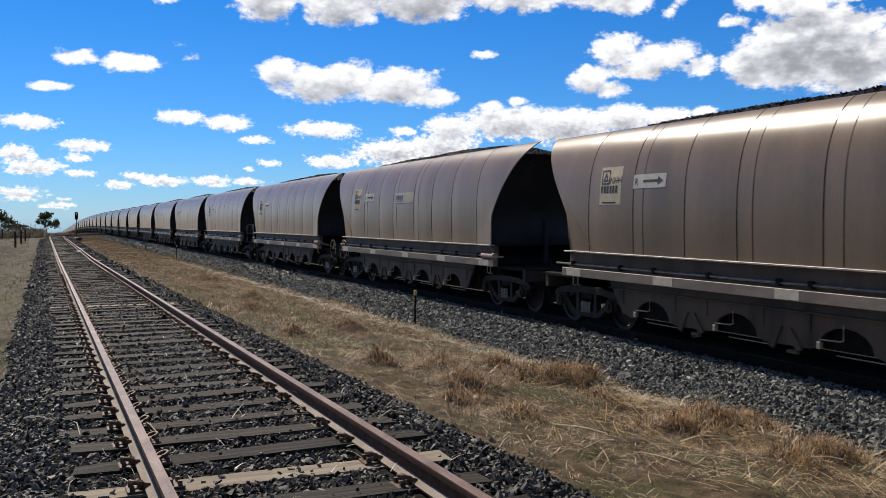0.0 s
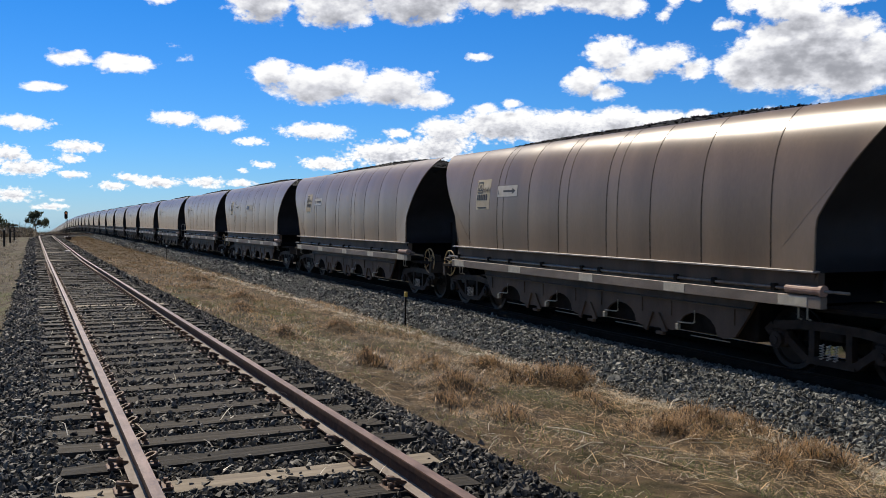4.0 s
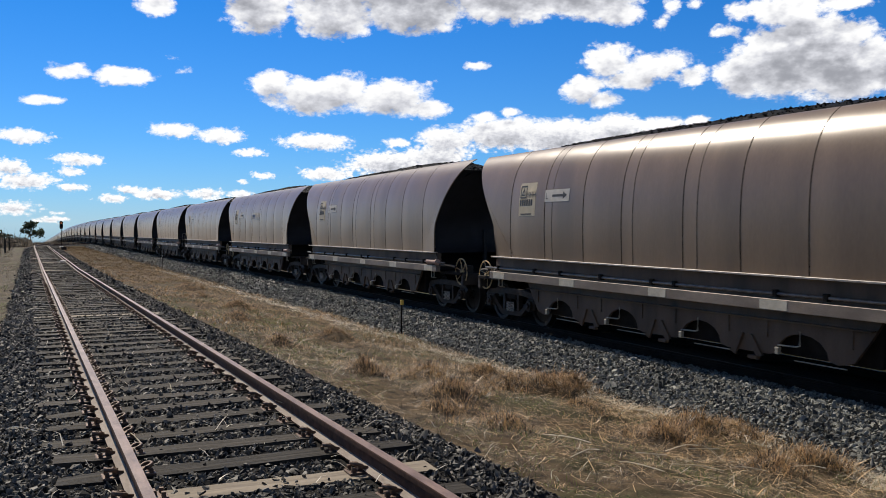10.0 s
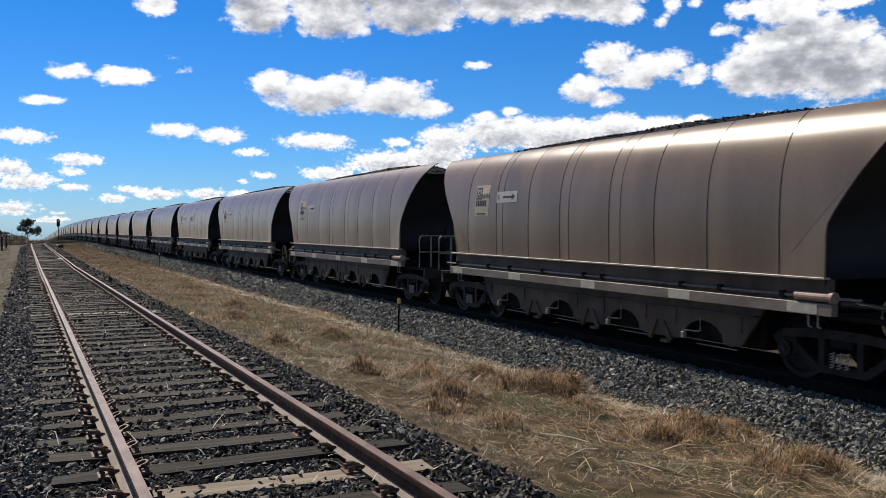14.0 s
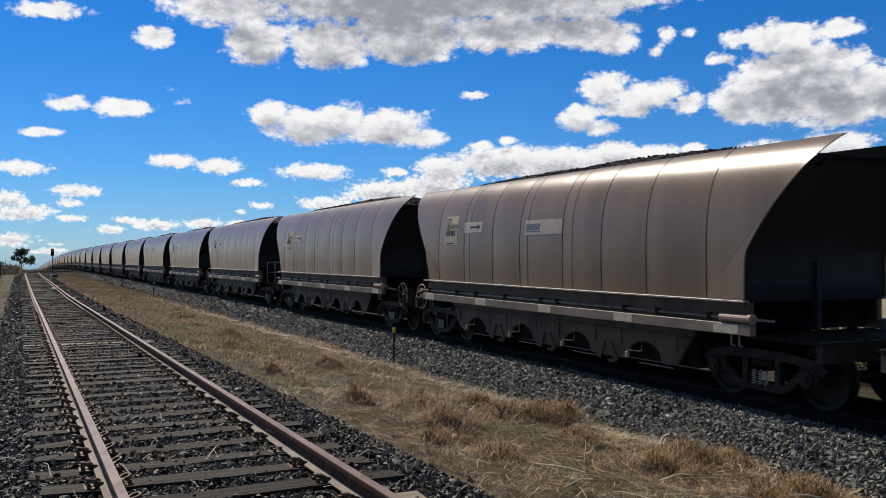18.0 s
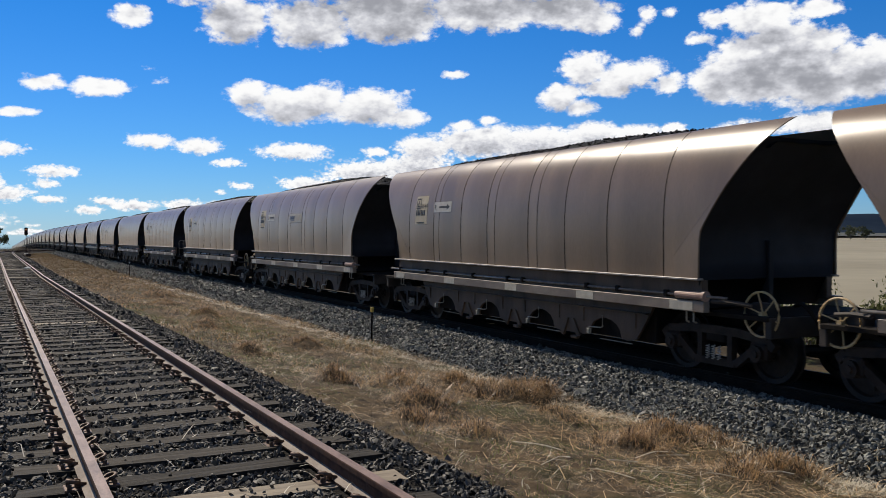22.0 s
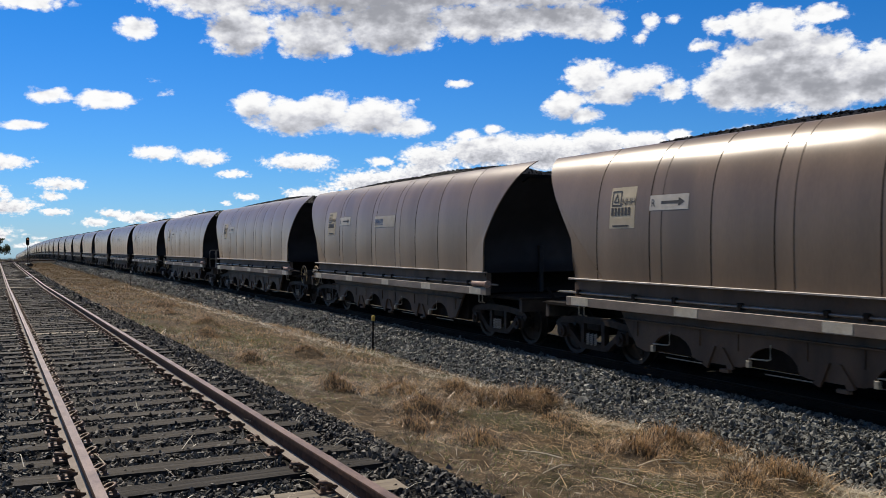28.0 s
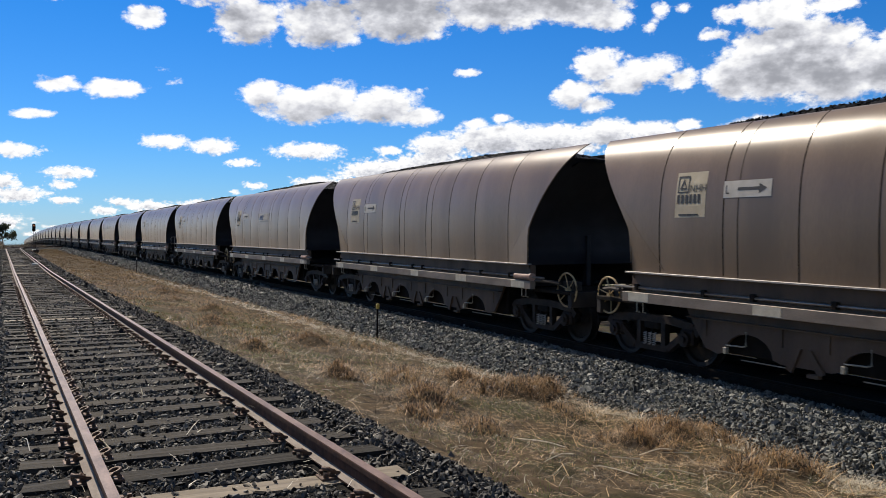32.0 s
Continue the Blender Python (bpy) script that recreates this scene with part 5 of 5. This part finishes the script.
np_ground = np.vectorize(lambda x, y: ground_z(x, y) + (hummock(x, y) if -20 < x < 7 else 0.0))


def scatter(r, n, x0, x1, y0, y1, patch=1.4, keep=0.5):
    x, y = r.uniform(x0, x1, n), r.uniform(y0, y1, n)
    w = np.array([noise.noise(Vector((a * patch * 0.5, b * patch * 0.25, 4.0))) for a, b in zip(x, y)])
    ok = 1.7 * w + r.uniform(-0.5, 0.5, n) > -keep
    x, y = x[ok], y[ok]
    off = np_sx(y)
    ok = (x > off + 1.95 + r.uniform(0, 0.3, len(x))) | (x < off - 1.75 - r.uniform(0, 0.4, len(x)))
    x, y = x[ok], y[ok]
    return np.stack([x, y, np_ground(x, y) - 0.03], 1)


rg = np.random.RandomState(31)
GRASS_LABEL = "flattened dry straw-coloured grass between the two tracks"
blades("dry_grass", scatter(rg, 60000, 2.0, 7.2, 4.6, 17, 1.6, -0.05), 0.13, 1.36, 0.0021, STRAW, GRASS_LABEL, 1, 0.8)
blades("matted_grass", scatter(rg, 150000, 2.0, 7.2, 4.6, 20, 2.6, 0.15), 0.085, 1.10, 0.0021, STRAW_DULL, "matted grey-brown dead grass between the two tracks", 8, 0.9)
blades("dry_grass", scatter(rg, 30000, 2.0, 7.2, 17, 40, 1.2, 0.0), 0.15, 1.25, 0.0042, FAR_GRASS, GRASS_LABEL, 2)
blades("dry_grass", scatter(rg, 60000, 2.0, 8.4, 40, 150), 0.20, 1.0, 0.007, FAR_GRASS, GRASS_LABEL, 3)
blades("short_grass", scatter(rg, 60000, 3.0, 7.0, 7.0, 30, 2.2, -0.05), 0.09, 0.9, 0.0027, TUFT, "short brown stubble grass between the two tracks", 4, 0.9)
blades("short_grass", scatter(rg, 40000, 2.2, 7.0, 17, 60, 1.6, 0.0), 0.13, 0.8, 0.0055, TUFT, "short brown stubble grass between the two tracks", 14, 0.9)
blades("green_grass", scatter(rg, 60000, 2.0, 4.6, 4.6, 30, 1.5, -0.04), 0.06, 0.75, 0.0024, GREEN_BLADE, "sparse green grass shoots in dry straw", 9)
blades("green_grass", scatter(rg, 50000, 3.6, 7.0, 4.6, 26, 1.1, -0.14), 0.06, 0.75, 0.0024, GREEN_BLADE, "sparse green grass shoots in dry straw", 19)
# long straw that has been laid down along the ridge of the verge
xd, yd = rg.normal(5.9, 0.8, 900), rg.uniform(5.2, 13.5, 900)
xd += (yd - 9) * -0.10
blades("straw_drift", np.stack([xd, yd, np_ground(xd, yd) + 0.01], 1), 0.26, 1.36, 0.0042, STRAW, "long pale straw laid flat along the verge", 41, 0.3, -0.9)
xd, yd = rg.normal(4.6, 1.0, 900), rg.uniform(5.0, 9.5, 900)
blades("straw_drift", np.stack([xd, yd, np_ground(xd, yd) + 0.01], 1), 0.26, 1.40, 0.0030, STRAW, "long pale straw laid flat along the verge", 42, 0.4, 2.3)
blades("straw_stems", scatter(rg, 7000, 2.0, 7.2, 4.6, 24, 1.6, 0.0), 0.22, 1.40, 0.0034, PALE_STRAW, "scattered pale straw stems on the verge", 10, 0.6)
LEFT_LABEL = "thin dry grass on bare earth beside the siding"
blades("dry_grass", scatter(rg, 30000, -7, -1.5, 7, 24, 1.4, 0.15), 0.12, 1.1, 0.003, STRAW_DULL, LEFT_LABEL, 5)
blades("dry_grass", scatter(rg, 60000, -18, -1.6, 24, 130, 0.7, 0.3), 0.17, 0.9, 0.008, STRAW_DULL, LEFT_LABEL, 6)
blades("green_grass", scatter(rg, 30000, -7, -1.6, 9, 40, 1.0, -0.05), 0.07, 0.8, 0.005, GREEN_BLADE, "thin green grass beside the siding", 25)
yl = 5 + 14 * rg.uniform(0, 1, 170) ** 1.4
xl = rg.uniform(-1.9, 1.9, len(yl))
blades("straw_litter", np.stack([np_sx(yl) + xl, yl, np_sz(yl) - 0.14 - 0.05 * (np.abs(xl) > 1.35)], 1), 0.13, 1.2, 0.0035, PALE_STRAW, "scattered pale straw caught in the siding ballast", 26, 0.5)
# pale litter along the foot of the main line's ballast
y = 6 + 50 * rg.uniform(0, 1, 15000) ** 1.5
x = MAIN_X - 3.25 + BEAR * (y - 14) + rg.normal(0, 0.2, len(y)) - 0.4 * np_smooth((y - 8) / 14)
blades("grass_litter", np.stack([x, y, np_ground(x, y) - 0.02], 1), 0.17, 1.42, 0.0035, PALE_STRAW, "pale bleached straw litter along the ballast foot", 7)


def tuft(x, y, spread, high, n=150):
    """A clump: several crowns, each with blades that rise and then droop outwards."""
    n = n * 6
    r = np.random.RandomState(int(x * 100 + y * 10))
    high *= 0.8 if y < 12.5 else 0.5
    crowns = np.stack([r.normal(x, spread * 0.55, 14), r.normal(y, spread * 0.60, 14)], 1)
    pick = r.randint(0, 14, n)
    off = r.normal(0, 0.085, (n, 2))
    root = crowns[pick] + off
    p = np.concatenate([root, np_ground(root[:, 0], root[:, 1])[:, None] - 0.02], 1)
    tall = high * (0.75 + 0.5 * r.uniform(0, 1, 14))[pick]
    ob = blades("grass_tuft", p, tall, 0.75, 0.0026, TUFT, "", n, 2.0, np.arctan2(off[:, 1], off[:, 0]))
    return tagged(ob, "rust-brown clump of dry grass on the verge", "grass clump", group="grass clumps between the tracks", kind="stuff")




for clump in CLUMPS:
    tuft(*clump)


def stalk(x, y, turn, size):
    """A broken pale reed that lies on the grass."""
    c, s = math.cos(turn), math.sin(turn)
    z = ground_z(x, y) + (hummock(x, y) if x > 2 else 0.03)
    bm = tube(bmesh.new(), [(x, y, z + 0.02), (x + c * size * 0.45, y + s * size * 0.45, z + 0.035), (x + c * size * 0.75, y + s * size * 0.75 + 0.02, z + 0.03), (x + c * size, y + s * size - 0.05, z + 0.02)], 0.0045, 5)
    return tagged(part("straw_stalk", bm, PALE_STRAW), "pale broken reed stalk lying on dry grass", "stalk", group="straw stalks")


rk = random.Random(12)
for x, y, turn in ((4.1, 6.6, -0.9), (4.3, 6.9, 2.6), (3.4, 7.7, -1.1), (4.9, 6.2, 2.2), (5.6, 6.6, -0.5), (3.0, 6.6, 0.4), (6.0, 7.6, 0.9), (6.9, 7.3, 1.1), (5.4, 7.4, 2.9), (4.6, 7.3, 0.2), (6.3, 6.3, 2.4), (3.7, 6.2, 1.9), (1.2, 6.9, 0.8), (-0.5, 7.2, 1.7), (-1.2, 8.0, 2.3)):
    stalk(x, y, turn, rk.uniform(0.3, 0.6))


# ---- marker posts, signal, fence ----
def marker_post(x, y, high, cap):
    top = new("marker_post")
    top.matrix_basis = pose(x, y, ground_z(x, y) - 0.05, 1.0, 0.5, 0)
    part("post", rod(bmesh.new(), (0, 0, 0), (0, 0, high), 0.022, 8), BLACK, top)
    part("cap", box(bmesh.new(), -0.035, 0.035, -0.035, 0.035, high - 0.10, high + 0.02, 0.008), cap, top, "yellow painted cap")
    return tagged(top, "thin black marker post with a yellow top beside the ballast", "marker post", group="marker posts")


marker_post(7.04, 20.1, 0.86, YELLOW)
marker_post(7.4, 62.0, 0.95, PALE)


def signal(x, y):
    top = new("railway_signal")
    z = ground_z(x, y)
    top.matrix_basis = pose(x, y, z)
    part("mast", rod(bmesh.new(), (0, 0, 0), (0, 0, 2.6), 0.045, 10), IRON, top)
    part("base", box(bmesh.new(), -0.25, 0.25, -0.25, 0.25, 0, 0.15, 0.02), PALE, top)
    head = part("head", box(bmesh.new(), -0.2, 0.2, -0.06, 0.06, 2.45, 3.45, 0.1), BLACK, top, "black signal head")
    for zz, m in ((3.2, AMBER), (2.75, BLACK)):
        part("lamp", rod(bmesh.new(), (0, -0.12, zz), (0, -0.05, zz), 0.10, 14), m, head, "signal lamp")
        part("hood", tube(bmesh.new(), [(0.13 * math.cos(a), -0.16, zz + 0.13 * math.sin(a)) for a in (math.pi * i / 8 for i in range(9))], 0.02, 5), BLACK, head)
    part("ladder", tube(bmesh.new(), [(0.2, 0.1, 0), (0.2, 0.1, 2.4)], 0.025, 5), IRON, top)
    return tagged(top, "black railway signal with an amber lamp on a mast", "railway signal")


signal(4.0, 127.0)


def point_stand(x, y):
    top = new("switch_stand")
    top.matrix_basis = pose(x, y, ground_z(x, y))
    part("body", box(bmesh.new(), -0.3, 0.3, -0.2, 0.2, 0, 0.35, 0.04), IRON, top)
    part("lever", rod(bmesh.new(), (0, 0, 0.3), (0.25, 0, 0.8), 0.03, 6), IRON, top)
    return tagged(top, "dark iron switch stand beside the siding", "switch stand")


point_stand(3.6, 112)
r0 = random.Random(5)
fence = tagged(new("fence"), "old timber fence posts in dry grass beside the siding", "fence")
FENCE = [(-2.6, 84), (-2.3, 98), (-2.0, 112), (-4.9, 133), (-4.5, 150)]
for x, y in FENCE:
    ob = part("post", rod(bmesh.new(), (0, 0, -0.2), (r0.uniform(-0.06, 0.06), 0, 1.35), 0.09, 7), TIMBER, fence)
    ob.matrix_basis = pose(x, y, ground_z(x, y))
part("rail", rod(bmesh.new(), (-2.3, 98, ground_z(-2.3, 98) + 1.1), (-1.2, 98, ground_z(-1.2, 98) + 1.05), 0.05, 6), TIMBER, fence)
pale_stone = part("white_stone", stone_mesh(ROUND_STONES[3][0] * 0.16, ROUND_STONES[3][1]), None)
pale_stone.data.materials[0] = PALE
pale_stone.matrix_basis = pose(1.25, 60.0, siding_z(60) - 0.10)
tagged(pale_stone, "small white painted stone lying between the siding rails", "stone")


# ---- trees, shrubs and distance ----
def crown_mesh(seed, wide, high, n, leaf):
    """A ragged crown: clumps of small leaves round the limb ends."""
    r = np.random.RandomState(seed)
    clumps = []
    for i in range(16):
        a, h = r.uniform(0, 6.28), r.uniform(0.35, 1.0)
        rad = wide * 0.5 * r.uniform(0.35, 1.0) * (1.15 - 0.55 * abs(h - 0.6))
        clumps.append((rad * math.cos(a), rad * math.sin(a), high * h))
    clumps = np.array(clumps)
    c = clumps[r.randint(0, 16, n)]
    p = c + r.normal(0, 1, (n, 3)) * np.array([wide, wide, high * 0.7]) * 0.085
    t = turn_matrices(r, n, 0.9)
    q = np.array([(-1, 0, 0), (0, -0.45, 0), (1, 0, 0), (0, 0.45, 0)]) * leaf
    v = np.einsum("nij,vj->nvi", t, q) * r.uniform(0.6, 1.4, n)[:, None, None] + p[:, None, :]
    f = np.arange(n * 4).reshape(-1, 4)
    return v.reshape(-1, 3), f, clumps


def tree(x, y, high, wide, seed, label, leafy=LEAF, n=1500, leaf=0.22, low=0.25):
    top = new("tree")
    top.matrix_basis = pose(x, y, ground_z(x, y) - 0.1)
    v, f, clumps = crown_mesh(seed, wide, high, n, leaf)
    bm = bmesh.new()
    r = random.Random(seed)
    fork = Vector((r.uniform(-0.1, 0.1) * high, 0, high * low))
    k = high * 0.022
    for i in range(5):
        a, b = Vector((0, 0, -0.1)).lerp(fork, i / 5), Vector((0, 0, -0.1)).lerp(fork, (i + 1) / 5)
        q = (b - a).to_track_quat("Z", "Y")
        bmesh.ops.create_cone(bm, cap_ends=True, segments=8, radius1=k * (1.3 - 0.1 * i), radius2=k * (1.2 - 0.1 * i), depth=(b - a).length * 1.02, matrix=Matrix.LocRotScale((a + b) / 2, q, None))
    for c in clumps[:9]:
        c = Vector(c)
        m = fork.lerp(c, 0.55) + Vector((0, 0, -0.06 * high))
        tube(bm, [fork, m, c], k * 0.4, 5)
    part("trunk", bm, BARK, top)
    part("crown", raw_mesh("crown", v, f, leafy), None, top, "uneven leafy crown")
    return tagged(top, label, "tree")


GUM = "dark green gum tree with a ragged crown on dry grassland"
tree(3.0, 300, 6.4, 5.6, 1, GUM, n=900, leaf=0.4, low=0.5)
tree(-9.0, 262, 6.2, 9.0, 2, GUM, n=1200, leaf=0.4, low=0.2)
tree(-15.0, 255, 7.4, 10.0, 3, GUM, n=1300, leaf=0.4, low=0.2)
tree(-22.0, 270, 8.0, 11.0, 4, GUM, n=1300, leaf=0.4, low=0.2)
tree(-31.0, 262, 8.4, 12.0, 5, GUM, n=1300, leaf=0.4, low=0.2)
tree(-5.0, 330, 3.6, 6.0, 6, GUM, n=700, leaf=0.4, low=0.3)
tree(-1.0, 420, 3.6, 9.0, 7, GUM, n=700, leaf=0.4, low=0.3)
# tall grass bank beside the line, in the distance
yb = rg.uniform(135, 215, 26000)
xb = -9 + rg.uniform(-14, 9, len(yb)) + (yb - 135) * 0.02
blades("tall_grass", np.stack([xb, yb, np_ground(xb, yb)], 1), 1.1, 0.5, 0.028, STRAW_DULL, "tall dry brown grass along the far verge", 17, 0.4)
yb = rg.uniform(150, 230, 6000)
xb = rg.uniform(-2, 7, len(yb))
blades("tall_grass", np.stack([xb, yb, np_ground(xb, yb)], 1), 0.5, 0.5, 0.02, STRAW_DULL, "tall dry brown grass along the far verge", 18, 0.4)
tree(16.9, 17.6, 3.9, 2.4, 11, "young green sapling beyond the main line", LEAF_LIGHT, 1400, 0.07, 0.15)
SHRUB = "grey-green roadside weed bush beyond the main line"
for i, (x, y, h, w) in enumerate(((15.2, 14.6, 1.5, 1.5), (16.6, 15.2, 1.7, 1.8), (15.0, 12.7, 1.4, 1.6), (17.8, 13.6, 1.9, 2.0), (16.0, 18.6, 1.1, 1.5), (15.4, 22.5, 1.2, 1.6), (16.4, 9.8, 1.5, 2.0), (17.2, 27.0, 1.4, 2.0), (15.6, 33.0, 1.3, 1.8))):
    ob = tree(x, y, h, w, 40 + i, SHRUB, LEAF_LIGHT, 1100, 0.055, 0.08)
    ob.name = "shrub"
    tagged(ob, category="shrub", group="shrubs beyond the line")
PADDOCK = [tree(300, 260 + 40 * i, 7 + i, 8 + i, 60 + i, "rounded tree standing in a pale paddock", n=500, leaf=0.6, low=0.25) for i in range(3)]
rp = random.Random(9)
for i in range(34):
    az, d = radians(rp.uniform(26, 62)), rp.uniform(330, 900)
    x, y = d * math.sin(az), d * math.cos(az)
    copy_thing(PADDOCK[i % 3], pose(x, y, ground_z(x, y) - 0.1, 0, 0, rp.uniform(0, 360)))


def ridge(name, dist, a0, a1, high, seed, material, label):
    """A far line of hills."""
    n, verts, faces = 90, [], []
    for i in range(n + 1):
        a = radians(a0 + (a1 - a0) * i / n)
        fade = smooth01(min(i, n - i) / 14)
        h = high * fade * (0.75 + 0.45 * noise.noise(Vector((i * 0.07, seed, 0))) + 0.12 * noise.noise(Vector((i * 0.35, seed, 3))))
        for k, (d, z) in enumerate(((0, 0), (250, 0.55), (520, 1.0), (1200, 0.2))):
            w = dist + d + 60 * noise.noise(Vector((i * 0.2, k, seed)))
            verts.append((w * math.sin(a), w * math.cos(a), -3 + h * z))
    for i in range(n):
        for k in range(3):
            faces.append((i * 4 + k, (i + 1) * 4 + k, (i + 1) * 4 + k + 1, i * 4 + k + 1))
    return tagged(new(name, raw_mesh(name, verts, faces, material, True)), label, "hills", kind="structure")


ridge("backdrop_hills", 2400, 18, 112, 74, 3, HILL, "wooded hills on the horizon with blue haze in their colour")
ridge("backdrop_woods", 1200, 22, 80, 7, 8, WOODS, "dark belt of trees at the far edge of the paddock")


motions()
